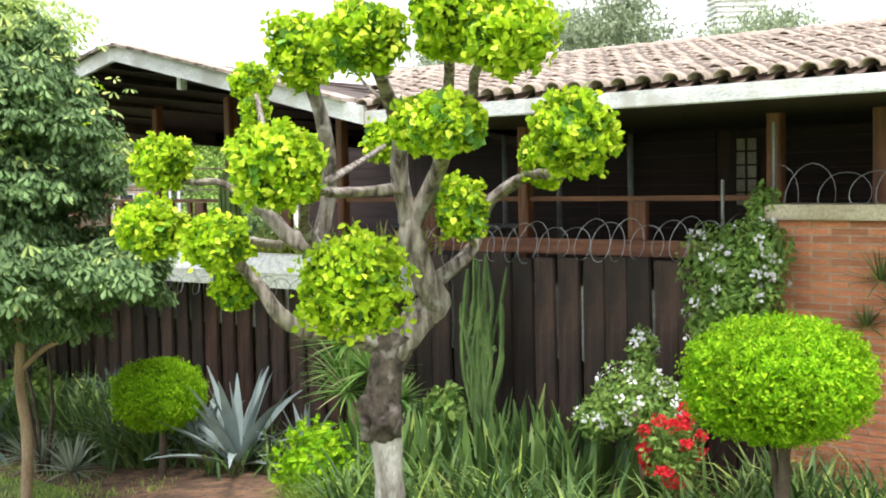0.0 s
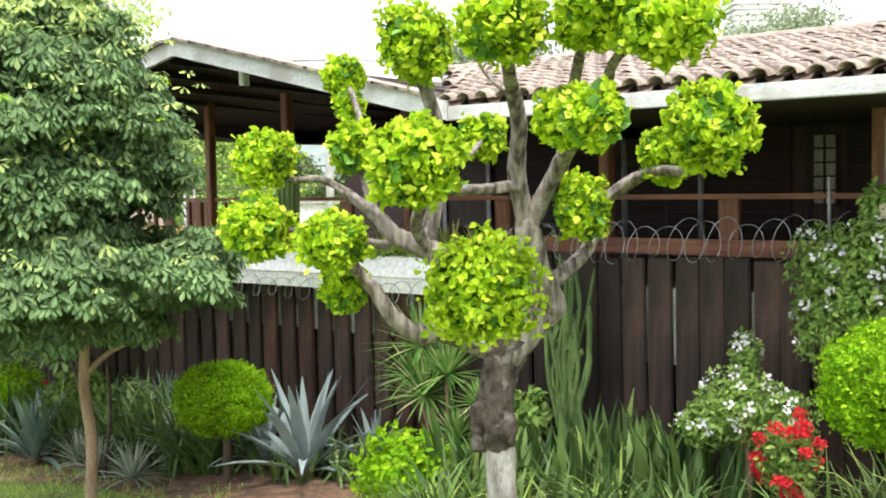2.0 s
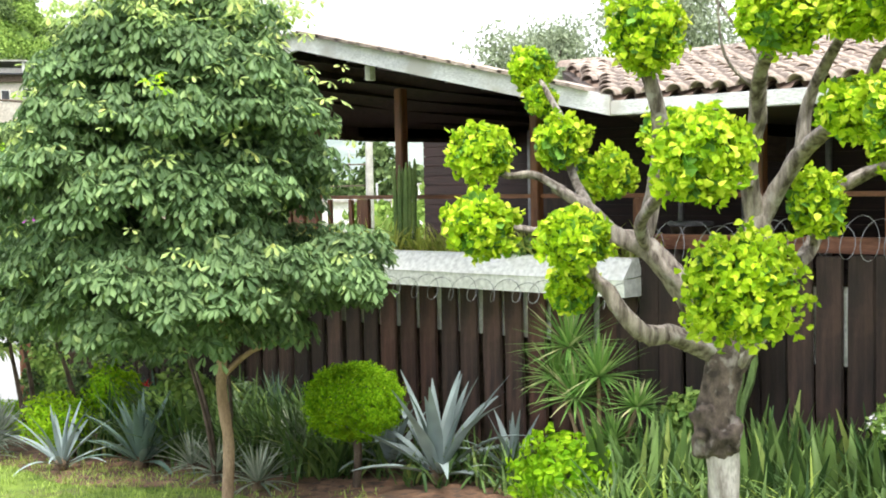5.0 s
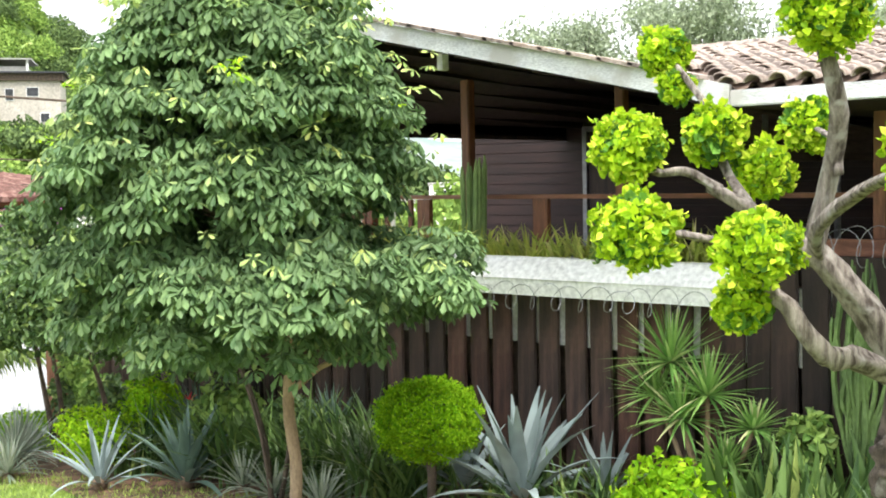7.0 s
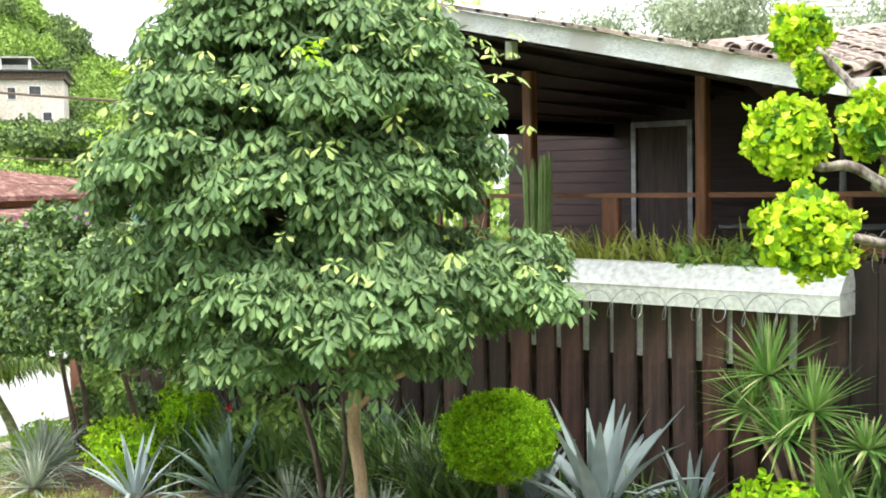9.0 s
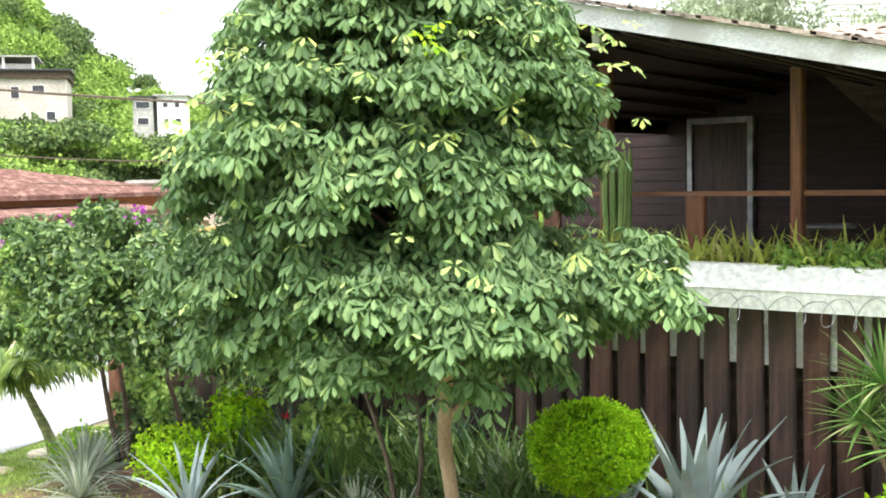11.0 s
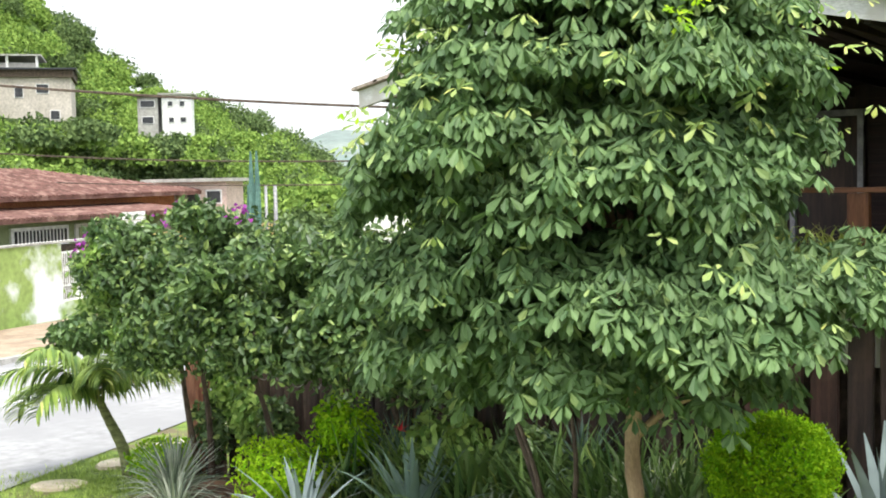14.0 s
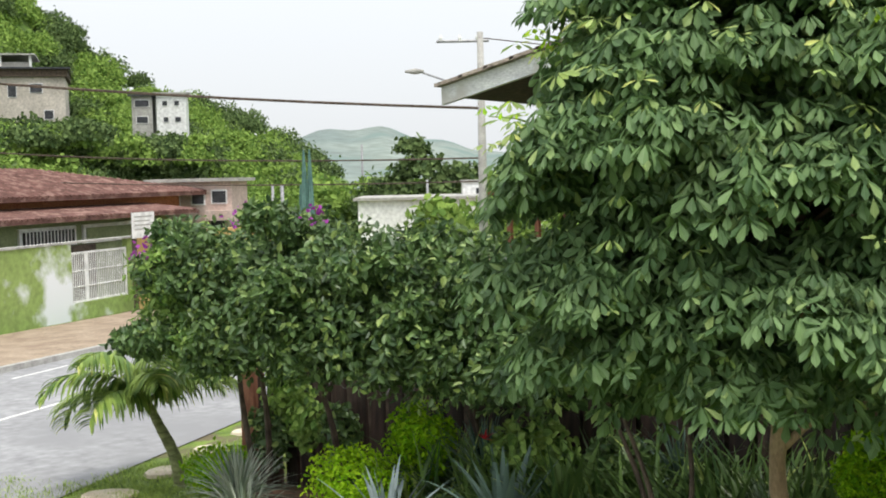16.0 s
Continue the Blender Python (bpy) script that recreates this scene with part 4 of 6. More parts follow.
# ---- clipped shrubs ----
for p, r, cnt, lab in (((-11.67, 8.19, 0.5), (0.51, 0.51, 0.4), 24000, "dense bright green shrub clipped to a cushion above the agaves"), ((-3.54, 7.62, 1.56), (0.6, 0.6, 0.41), 34000, "large bright green shrub clipped to a ball beside the brick wall")):
    t = thing("clipped_shrub", lab, "shrub", (p[0], p[1], gz(p[0])))
    o = obj("foliage", clump("foliage", None, r, cnt, 0.035, 60, 0.26, 0.17, False, -0.25, 2.4, 0.55, 0.07, 0.7), LEAF_BOX, t)
    o.location = (0, 0, p[2] - gz(p[0]))
    # core in darker hedge green paints the shade seen between the box leaves
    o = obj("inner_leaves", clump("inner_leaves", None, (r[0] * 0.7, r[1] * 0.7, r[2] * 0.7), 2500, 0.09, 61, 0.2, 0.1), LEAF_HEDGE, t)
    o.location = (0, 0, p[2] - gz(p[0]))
    st = [([(0, 0, -0.05), (0.03, 0.02, (p[2] - gz(p[0])) * 0.5), (0.02, 0, p[2] - gz(p[0]))], 0.05, 0.04), ([(0.02, 0, 0.3), (-0.15, 0.1, p[2] - gz(p[0]))], 0.03, 0.02)]
    obj("stem", limb_mesh("stem", st, 0.08, 7), BARK_DARK, t)

# ---- bougainvillea hedge ----
hedge = thing("bougainvillea", "sprawling bougainvillea hedge with a few purple flowers over the fence", "shrub", (-18.3, 9, gz(-18.3)))
rh = random.Random(21)
lobes = [(-20.6, 8.2, 1.7, 0.75), (-20.2, 8.0, 1.95, 0.65), (-19.4, 8.1, 1.88, 0.7), (-18.4, 8.3, 1.93, 0.7), (-17.4, 8.4, 1.88, 0.7), (-16.4, 8.5, 1.83, 0.7), (-15.5, 8.8, 1.8, 0.7), (-20.1, 7.9, 1.2, 0.6), (-19.0, 7.8, 1.35, 0.75),
         (-18.0, 7.9, 1.3, 0.75), (-17.0, 8.1, 1.2, 0.7), (-16.0, 8.4, 1.1, 0.65)]
for k in range(46):
    x, y, z, r = rh.choice(lobes)
    d = Vector((rh.gauss(0, 1), -abs(rh.gauss(0, 0.8)), rh.gauss(0.25, 0.8))).normalized() * r * rh.uniform(0.85, 1.15)
    lobes.append((x + d.x * 1.1, y + d.y, z + d.z * 0.8, rh.uniform(0.16, 0.32)))
for i, (x, y, z, r) in enumerate(lobes):
    n = 2900 if r > 0.45 else 380
    o = obj("foliage", clump("foliage", None, (r * 1.15, r, r * 0.8), n, 0.112, 80 + i, 0.55, 0.6, False, 0.5, 2, 0.5, 0.28), LEAF_HEDGE if i % 7 else LEAF_MID, hedge)
    o.location = (x + 18.3, y - 9, z - gz(-18.3))
for x in (-20.9, -20.6, -19.2, -17.8, -16.6):
    st = [([(x, 9.3, -1.2), (x + rh.uniform(-0.2, 0.2), 9.1, 0), (x + rh.uniform(-0.5, 0.5), 8.6, 1.6)], 0.05, 0.025)]
    local(obj("stem", limb_mesh("stem", st, 0.1, 7), BARK_DARK), hedge)
vs, fs = np.zeros((0, 3)), []
r = np.random.RandomState(5)
for x, y, z in ((-21.0, 7.55, 2.1), (-20.7, 7.5, 2.25), (-20.4, 7.35, 2.05), (-20.3, 7.4, 2.1), (-19.1, 7.6, 2.55), (-18.0, 7.8, 2.62), (-21.3, 7.9, 1.75)):
    n = 22
    v, f = leaves(np.array([x, y, z]) + 0.06 * r.normal(size=(n, 3)), unit(r.normal(size=(n, 3))), r.normal(size=(n, 3)), np.full(n, 0.055), np.full(n, 0.045), 0.2, True)
    fs.append(f + len(vs))
    vs = np.concatenate([vs, v])
local(obj("blossom", np_mesh("blossom", vs, np.concatenate(fs)), PETAL_PURPLE, None, "clusters of purple bracts"), hedge)["kind"] = "stuff"

for i, (x, z, r) in enumerate(((-20.7, -0.5, 0.4), (-20.0, -0.2, 0.35), (-19.3, -0.3, 0.3), (-20.4, 0.2, 0.35))):
    t = thing("creeper", "leafy green creeper hanging on the plank fence", "creeper", (x, 9.5, gz(x)))
    o = obj("foliage", clump("foliage", None, (r, 0.15, r * 1.2), 420, 0.12, 480 + i, 0.7, 0.3, False, 0.6, 2, 0.6, 0.3), LEAF_MID if i % 2 else LEAF_HEDGE, t)
    o.location = (0, -0.08, z - gz(x))

# ---- agaves and yuccas in the bed ----
agave(-10.9, 8.75, 1.15, 26, 1, "large blue-grey agave with broad pointed leaves on bare soil", AGAVE, width=0.14)
agave(-11.85, 8.95, 0.85, 20, 2, "blue-grey agave with drooping leaves beside the clipped shrub", AGAVE)
agave(-10.1, 9.1, 0.7, 16, 3, "small blue-grey agave against the plank fence", AGAVE)
agave(-16.75, 7.5, 0.85, 22, 4, "blue-grey agave at the edge of the lawn", AGAVE, width=0.1)
agave(-15.6, 8.0, 0.95, 30, 5, "wide dark blue-green agave with drooping leaves", YUCCA_BLUE, width=0.12)
for i, (x, y, s, n, st) in enumerate(((-13.0, 8.55, 0.62, 70, 0.28), (-13.7, 7.8, 0.5, 55, 0.12), (-12.75, 7.65, 0.5, 55, 0.1), (-14.6, 8.1, 0.5, 50, 0.1), (-19.6, 7.9, 0.75, 110, 0.2), (-20.2, 8.4, 0.7, 90, 0.15), (-18.9, 7.4, 0.6, 60, 0.1))):
    spiky("yucca", x, y, s, n, 100 + i, "spiky yucca with cream-striped grey-green leaves in the bed", YUCCA, 0.042, st)
for i, (x, y, s) in enumerate(((-14.3, 9.3, 0.7), (-16.6, 9.0, 0.8))):
    spiky("dracaena", x, y, s, 60, 120 + i, "dark green spiky dracaena in the shade of the fence", YUCCA_BLUE, 0.045, 0.5, 0.8, None, 0, "dracaena")
drac = thing("dracaena", "bright green spiky dracaena with several heads on bare stems", "dracaena", (-9.2, 9.0, gz(-9.2)))
heads = [(-9.3, 9.05, 1.2, 0.58), (-8.83, 8.9, 0.95, 0.5), (-9.05, 8.8, 0.72, 0.48), (-9.5, 9.1, 0.85, 0.45), (-8.55, 8.7, 0.35, 0.35), (-8.35, 8.85, 0.7, 0.3)]
for i, (x, y, z, s) in enumerate(heads):
    r = np.random.RandomState(140 + i)
    v, f = rosette(r, 85, s, 0.038, -25, 86, 0.35, 0.2, 0.04, 5, 0.22)
    o = obj("leaf_head", np_mesh("leaf_head", v, f, True), SPIKY, drac)
    o.location = (x + 9.2, y - 9.0, z - gz(-9.2))
for i, (x, y, z, s) in enumerate(heads):
    st = [([(-8.75 - 0.06 * i, 8.85, gz(-9) - 0.05), ((x - 8.8) / 2, (y + 8.85) / 2, (z + gz(-9)) / 2), (x, y, z)], 0.03, 0.022)]
    local(obj("stem", limb_mesh("stem", st, 0.08, 7), BARK_PALE), drac)
# sword plants, straps and grasses
rs = random.Random(33)
tuft_field("sword_plants", "dense stand of upright dark green sword-shaped leaves along the fence", "snake plant", [(rs.uniform(-8.5, -5.2), rs.uniform(8.2, 9.3)) for _ in range(75)], SWORD, 0.9, 0.115, 5, 150, 0.25, (66, 90), 0.09)
tuft_field("strap_plants", "arching green strap leaves below the shrubs", "strap plant", [(rs.uniform(-8.0, -3.0), rs.uniform(7.2, 8.6)) for _ in range(60)] + [(rs.uniform(-4.7, -2.2), rs.uniform(7.9, 9.3)) for _ in range(70)], SWORD, 0.75, 0.045, 13, 151, 1.5, (40, 88), 0.07)
tuft_field("strap_plants", "pale yellow-green arching strap leaves", "strap plant", [(rs.uniform(-8.3, -3.0), rs.uniform(7.0, 8.4)) for _ in range(22)], STRAP, 0.7, 0.03, 10, 152, 1.6, (45, 85), 0.06)
tuft_field("strap_plants", "dark strap leaves under the shade tree", "strap plant", [(rs.uniform(-17.6, -12.3), rs.uniform(8.3, 9.4)) for _ in range(125)], SWORD, 1.15, 0.06, 12, 153, 1.1, (45, 88), 0.09)
tuft_field("strap_plants", "low dark strap leaves between the agaves", "strap plant", [(rs.uniform(-13.4, -9.2), rs.uniform(8.5, 9.45)) for _ in range(40)], SWORD, 0.6, 0.045, 11, 156, 1.2, (40, 88), 0.08)
tuft_field("spider_grass", "fine pale green arching grass clump", "grass", [(-8.9, 7.9), (-9.05, 8.05), (-8.7, 7.8), (-8.5, 7.7), (-6.6, 7.4), (-5.7, 7.5)], GRASS, 0.42, 0.012, 130, 154, 1.6, (35, 85), 0.07)
tuft_field("planter_plants", "yellow-green strap-leaved plants in the white planter", "strap plant", [(x, rs.uniform(9.62, 9.88)) for x in np.linspace(-14.4, -8.8, 60)], PLANTER_LEAF, 0.5, 0.042, 11, 155, 1.3, (45, 88), 0.06, 2.02)
for i, (x, y) in enumerate(((-10.35, 9.6), (-10.0, 9.7), (-9.7, 9.6), (-13.2, 9.7))):
    t = thing("leafy_plant", "low bushy green plant in the white planter", "plant", (x, y, 2.05))
    o = obj("foliage", clump("foliage", None, (0.2, 0.18, 0.15), 260, 0.1, 160 + i, 0.6, 0.2, False, 0.2, 2, 0.4), LEAF_MID, t)
    o.location = (0, 0, 0.1)
for i, (x, y, n) in enumerate(((-15.2, 8.6, 16), (-14.7, 9.1, 14), (-16.2, 8.9, 14))):
    r = np.random.RandomState(500 + i)
    t = thing("broad_leaf_plant", "clump of broad arching dark green leaves below the tree", "plant", (x, y, gz(x)))
    v, f = rosette(r, n, 0.95, 0.17, 40, 86, 0.9, 0.15, 0.08, 7, 0.5)
    for k in range(n):
        obj("leaf", np_mesh("leaf", v[k * 24:(k + 1) * 24], f[:14], True), SWORD, t)
rfl = thing("red_flower", "single orange-red flower spike among dark leaves", "flower", (-16.29, 8.6, gz(-16.29)))
obj("stalk", raw("stalk", *tube([(0, 0, 0), (0.02, 0, 0.55), (0, 0, 1.03)], [0.012, 0.01, 0.008], 6)), CACTUS, rfl)
v, f = rosette(np.random.RandomState(7), 9, 0.1, 0.035, 10, 80, 0.3, 0.2, 0.01, 4)
o = obj("petal_head", np_mesh("petal_head", v, f, True), PETAL_RED, rfl)
o.location = (0, 0, 1.03)
# bare-stemmed shrub whose leaves meet the tree's low boughs
bs = thing("tall_shrub", "leggy dark green shrub with several bare leaning stems", "shrub", (-13.7, 7.7, gz(-13.7)))
for k, (a, b) in enumerate((((0.1, 0, 0), (-0.45, -0.1, 1.95)), ((0.15, 0.05, 0), (0.2, 0.1, 2.0)), ((0.0, 0.1, 0), (-0.75, 0.2, 1.85)))):
    st = [([a, ((a[0] + b[0]) / 2 + 0.16, (a[1] + b[1]) / 2, b[2] * 0.45), b], 0.034, 0.014)]
    obj("stem", limb_mesh("stem", st, 0.15, 7, k), BARK_DARK, bs)
for k, (x, y, z, r) in enumerate(((-0.4, -0.1, 2.1, 0.5), (0.25, 0.1, 2.15, 0.45), (-0.85, 0.2, 2.0, 0.5), (-1.3, 0.3, 1.75, 0.45))):
    o = obj("foliage", clump("foliage", None, (r * 1.15, r, r * 0.7), 520, 0.13, 640 + k, 0.7, 0.4, False, 0.6, 2, 0.5, 0.3), LEAF_HEDGE, bs)
    o.location = (x, y, z)
# leafy bushes
for i, (x, y, z, r, m, lf, lab) in enumerate(((-8.75, 8.1, 0.12, (0.5, 0.45, 0.42), LEAF_BOX, 0.09, "leafy lime-green bush at the foot of the topiary tree"), (-17.75, 8.1, -0.45, (0.62, 0.55, 0.4), LEAF_NEW, 0.055, "bright yellow-green bush at the edge of the bed"),
                                  (-17.35, 8.75, -0.02, (0.42, 0.4, 0.42), LEAF_BOX, 0.075, "upright green bush beside the yellow-green bush"), (-15.9, 8.9, -0.1, (0.5, 0.4, 0.5), LEAF_MID, 0.13, "leafy green bush with a red flower under the shade tree"),
                                  (-21.3, 9.0, -1.0, (0.45, 0.5, 0.35), LEAF_BOX, 0.07, "low green bush by the end of the fence"), (-14.9, 9.2, -0.2, (0.45, 0.35, 0.45), LEAF_HEDGE, 0.12, "dark leafy bush in the shade"), (-8.0, 9.2, 0.55, (0.22, 0.2, 0.3), LEAF_MID, 0.11, "small leafy plant beside the cactus"))):
    t = thing("bush", lab, "bush", (x, y, gz(x)))
    o = obj("foliage", clump("foliage", None, r, int(900 * (0.1 / lf) ** 1.5 * r[0] / 0.4), lf, 170 + i, 0.55, 0.3, lf > 0.11, 0.2, 2, 0.6, 0.25), m, t)
    o.location = (0, 0, z - gz(x))
    st = [([(0.02, 0, -0.05), (0.1 * math.cos(a), 0.1 * math.sin(a), (z - gz(x)) * 0.8)], 0.015, 0.01) for a in (0, 2, 4)]
    obj("stems", limb_mesh("stems", [([a, ((a[0] + b[0]) / 2, (a[1] + b[1]) / 2, (a[2] + b[2]) / 2), b], r0, r1) for (a, b), r0, r1 in st], 0, 6), BARK_DARK, t)


def flowers(name, centre, radii, heads, petals, size, seed, material, parent, label, up=0.35):
    r = np.random.RandomState(seed)
    d = unit(r.normal(size=(heads, 3)) + np.array([0, -0.55, up]))
    c = np.array(centre) + d * np.array(radii) * r.uniform(0.92, 1.08, (heads, 1))
    C, D = np.repeat(c, petals, 0), np.repeat(d, petals, 0)
    j = unit(r.normal(size=C.shape))
    v, f = leaves(C + j * size * 0.5, unit(D + 0.4 * j), j + 0.3 * D, np.full(len(C), size), np.full(len(C), size * 0.8), 0.1, True)
    o = obj(name, np_mesh(name, v, f), material, parent, label)
    return o


ws = thing("flowering_shrub", "leafy green shrub dotted with white flowers", "shrub", (-5.4, 8.8, gz(-5.4)))
for i, (x, y, z, r) in enumerate(((-5.45, 8.8, 1.02, (0.4, 0.35, 0.32)), (-5.1, 8.9, 0.95, (0.25, 0.25, 0.25)), (-5.6, 9.2, 1.35, (0.12, 0.12, 0.24)), (-5.75, 8.7, 0.85, (0.22, 0.2, 0.2)))):
    o = obj("foliage", clump("foliage", None, r, int(4200 * r[0]), 0.06, 190 + i, 0.6, 0.4, False, 0.1, 2, 0.5, 0.2), LEAF_MID, ws)
    o.location = (x + 5.4, y - 8.8, z - gz(-5.4))
    o = flowers("white_blossom", (0, 0, 0), r, 9 if i else 20, 8, 0.036, 195 + i, PETAL_WHITE, ws, "small white flowers")
    o["kind"] = "stuff"
    o.location = (x + 5.4, y - 8.8, z - gz(-5.4))
st = [([(-5.4, 8.85, 0), (-5.38, 8.82, 0.5), (-5.45, 8.8, 1.0)], 0.045, 0.03), ([(-5.4, 8.85, 0.3), (-5.6, 9.1, 1.1), (-5.6, 9.2, 1.5)], 0.02, 0.01)]
local(obj("stem", limb_mesh("stem", st, 0.1, 7), BARK_PALE), ws)
VX = 0.12
vine = thing("flowering_vine", "climbing green vine with white flowers over the fence end", "vine", (-4.73, 9.3, 0.1))
for i, (x, y, z, r) in enumerate(((-4.95, 9.3, 2.2, (0.42, 0.2, 0.36)), (-4.7, 9.2, 1.95, (0.38, 0.2, 0.36)), (-4.95, 9.25, 1.7, (0.34, 0.2, 0.3)), (-4.62, 9.25, 2.35, (0.3, 0.18, 0.25)), (-4.66, 9.35, 1.6, (0.25, 0.15, 0.25)), (-4.66, 9.5, 2.7, (0.14, 0.12, 0.2)), (-4.75, 9.3, 1.2, (0.2, 0.12, 0.5)))):
    o = obj("foliage", clump("foliage", None, r, int(3000 * r[0]), 0.065, 200 + i, 0.6, 0.4, False, 0.2, 2, 0.5, 0.2), LEAF_MID, vine)
    o.location = (x + 4.85, y - 9.3, z - 0.1)
    if i < 4:
        o = flowers("white_blossom", (0, 0, 0), r, 8, 9, 0.04, 210 + i, PETAL_WHITE, vine, "small white flowers")
        o["kind"] = "stuff"
        o.location = (x + 4.85, y - 9.3, z - 0.1)
ix = thing("red_flower_bush", "small bush covered with round heads of bright red flowers", "bush", (-4.86, 8.45, gz(-4.86)))
o = obj("foliage", clump("foliage", None, (0.24, 0.22, 0.34), 900, 0.07, 220, 0.7, 0.3, False, 0, 2, 0.5, 0.2), LEAF_MID, ix)
o.location = (0, 0, 0.62)
r = random.Random(4)
for k in range(26):
    a, h = r.uniform(0, 6.28), r.uniform(-0.3, 0.36)
    q = 0.24 * math.sqrt(max(0.05, 1 - (h / 0.42) ** 2))
    o = flowers("flower_head", (0, 0, 0), (0.042, 0.042, 0.034), 20, 4, 0.026, 230 + k, PETAL_RED, ix, "round red flower head", 0.6)
    o.location = (q * math.cos(a), q * math.sin(a), 0.66 + h)
# candelabra cactus
cac = thing("candelabra_cactus", "tall branching green euphorbia cactus against the plank fence", "cactus", (-7.55, 9.25, gz(-7.55)))
rc = random.Random(12)
for k in range(58):
    a, q = rc.uniform(0, 6.28), rc.uniform(0.04, 0.28)
    z0, z1 = rc.choice((0.0, 0.2, 0.6, 0.9, 1.2)), rc.choice((rc.uniform(1.2, 1.9), rc.uniform(1.7, 2.4)))
    q *= 0.35 + 0.65 * z1 / 2.4
    b = (q * math.cos(a), 0.5 * q * math.sin(a))
    s0 = rc.uniform(0.2, 0.7)
    pts = [(b[0] * s0 * 0.6, b[1] * s0, z0 - 0.05), (b[0] * s0 + rc.uniform(-0.04, 0.04), b[1] * s0, z0 + 0.3), (b[0] + rc.uniform(-0.05, 0.05), b[1], (z0 + z1) / 2 + 0.1), (b[0] * 1.1 + rc.uniform(-0.08, 0.08), b[1], z1)]
    line = smooth_line(pts, 4)
    th = rc.uniform(0.014, 0.026)
    rr = [th * (1 + 0.22 * (i % 2)) * (0.5 if i == len(line) - 1 else 1) for i in range(len(line))]
    obj("arm", raw("arm", *tube(line, rr, 5, 0.15, k), False), CACTUS, cac)


def column_cactus(x, y, z, cols, material, label, h, fat=1.0):
    t = thing("column_cactus", label, "cactus", (x, y, z))
    q = random.Random(int(h * 10))
    for k in range(cols):
        a = 6.28 * k / cols
        d = 0.05 + 0.1 * q.random()
        hh = h * q.uniform(0.85, 1)
        vs, fs = [], []
        for i in range(9):
            for j in range(12):
                rad = fat * (0.055 if j % 2 else 0.04) * (1 if i < 8 else 0.3)
                an = 6.28 * j / 12
                vs.append((d * math.cos(a) * (1 + 0.4 * i / 8) + rad * math.cos(an), d * math.sin(a) + rad * math.sin(an), hh * i / 8))
        for i in range(8):
            for j in range(12):
                fs.append((i * 12 + j, i * 12 + (j + 1) % 12, (i + 1) * 12 + (j + 1) % 12, (i + 1) * 12 + j))
        fs.append(tuple(96 + j for j in range(12)))
        obj("column", raw("column", vs, fs), material, t)
    return t


column_cactus(-12.5, 10.0, 2.0, 8, LIGHT_CACTUS, "cluster of slim green column cacti in the white planter", 1.3, 0.55)
# succulents on the brick wall
for i, (x, z, s) in enumerate(((-3.5, 2.1, 0.3), (-3.35, 1.9, 0.28), (-3.62, 1.72, 0.2), (-3.3, 2.3, 0.25))):
    t = spiky("bromeliad", x, 9.42, s, 40, 250 + i, "small grey-green bromeliad growing on the brick wall", YUCCA_BLUE if i % 2 else SWORD, 0.02, 0, 0.5, z, -20, "bromeliad")
# lawn blades near the street
rg = random.Random(77)
tuft_field("lawn_grass", "short bright green lawn grass", "grass", [(rg.uniform(-25.0, -11), rg.uniform(5.2, 8.0)) for _ in range(1500)] + [(rg.uniform(-23.8, -21.0), rg.uniform(8, 12)) for _ in range(800)], GRASS, 0.09, 0.012, 9, 260, 0.9, (40, 88), 0.09)

# ---- palm ----
palm = thing("palm_tree", "young palm with a slim trunk and arching fronds on lawn", "palm", (-22.17, 9.0, gz(-22.17)))
tl = smooth_line([(0, 0, -0.05), (-0.06, -0.06, 0.45), (-0.2, -0.2, 0.9), (-0.33, -0.3, 1.25)], 5)
obj("trunk", raw("trunk", *tube(tl, [0.095 - 0.04 * k / (len(tl) - 1) + (0.006 if k % 2 else 0) for k in range(len(tl))], 10, 0.03), True), mat("green_palm_trunk", (0.12, 0.13, 0.05), (0.3, 0.32, 0.15), 0.8, 6, 0.3, (1, 1, 3)), palm)
LEAF_PALM = leaf_mat("palm_leaflets", (0.07, 0.16, 0.02), (0.32, 0.46, 0.05), (0.56, 0.6, 0.12), 0.4, 0.35, 0.85)
rp = np.random.RandomState(9)
for k in range(13):
    az, el, L = k * 2.4 + rp.uniform(-0.3, 0.3), math.radians(87 - 4.6 * k + rp.uniform(-6, 6)), rp.uniform(1.35, 1.75)
    p, pts = np.array([-0.33, -0.3, 1.22]), []
    for s in range(15):
        a = el - 2.15 * (s / 14) ** 1.5
        pts.append(p.copy())
        p = p + np.array([math.cos(az) * math.cos(a), math.sin(az) * math.cos(a), math.sin(a)]) * L / 14
    fr = raw("frond", *tube([tuple(q) for q in pts], [0.016 * (1 - 0.85 * s / 14) for s in range(15)], 5), True)
    frond = obj("frond", fr, LEAF_PALM, palm)
    B, A, E2, LN = [], [], [], []
    for s in np.linspace(1.6, 13.8, 46):
        i = int(s)
        q = pts[i] + (pts[i + 1] - pts[i]) * (s - i)
        for sd in (-1, 1):
            B.append(q)
            A.append(az + sd * (1.15 - 0.45 * s / 14) + rp.uniform(-0.1, 0.1))
            E2.append(-0.15 + rp.uniform(-0.2, 0.2))
            LN.append(0.54 * math.sin(math.pi * (0.12 + 0.8 * s / 14)) + 0.06)
    v, f = blades(np.array(B), np.array(A), np.array(E2), np.array(LN), np.full(len(B), 0.06), np.full(len(B), 1.35), 0.2, 4, 0.3)
    obj("blade", np_mesh("blade", v, f, True), LEAF_PALM, frond)
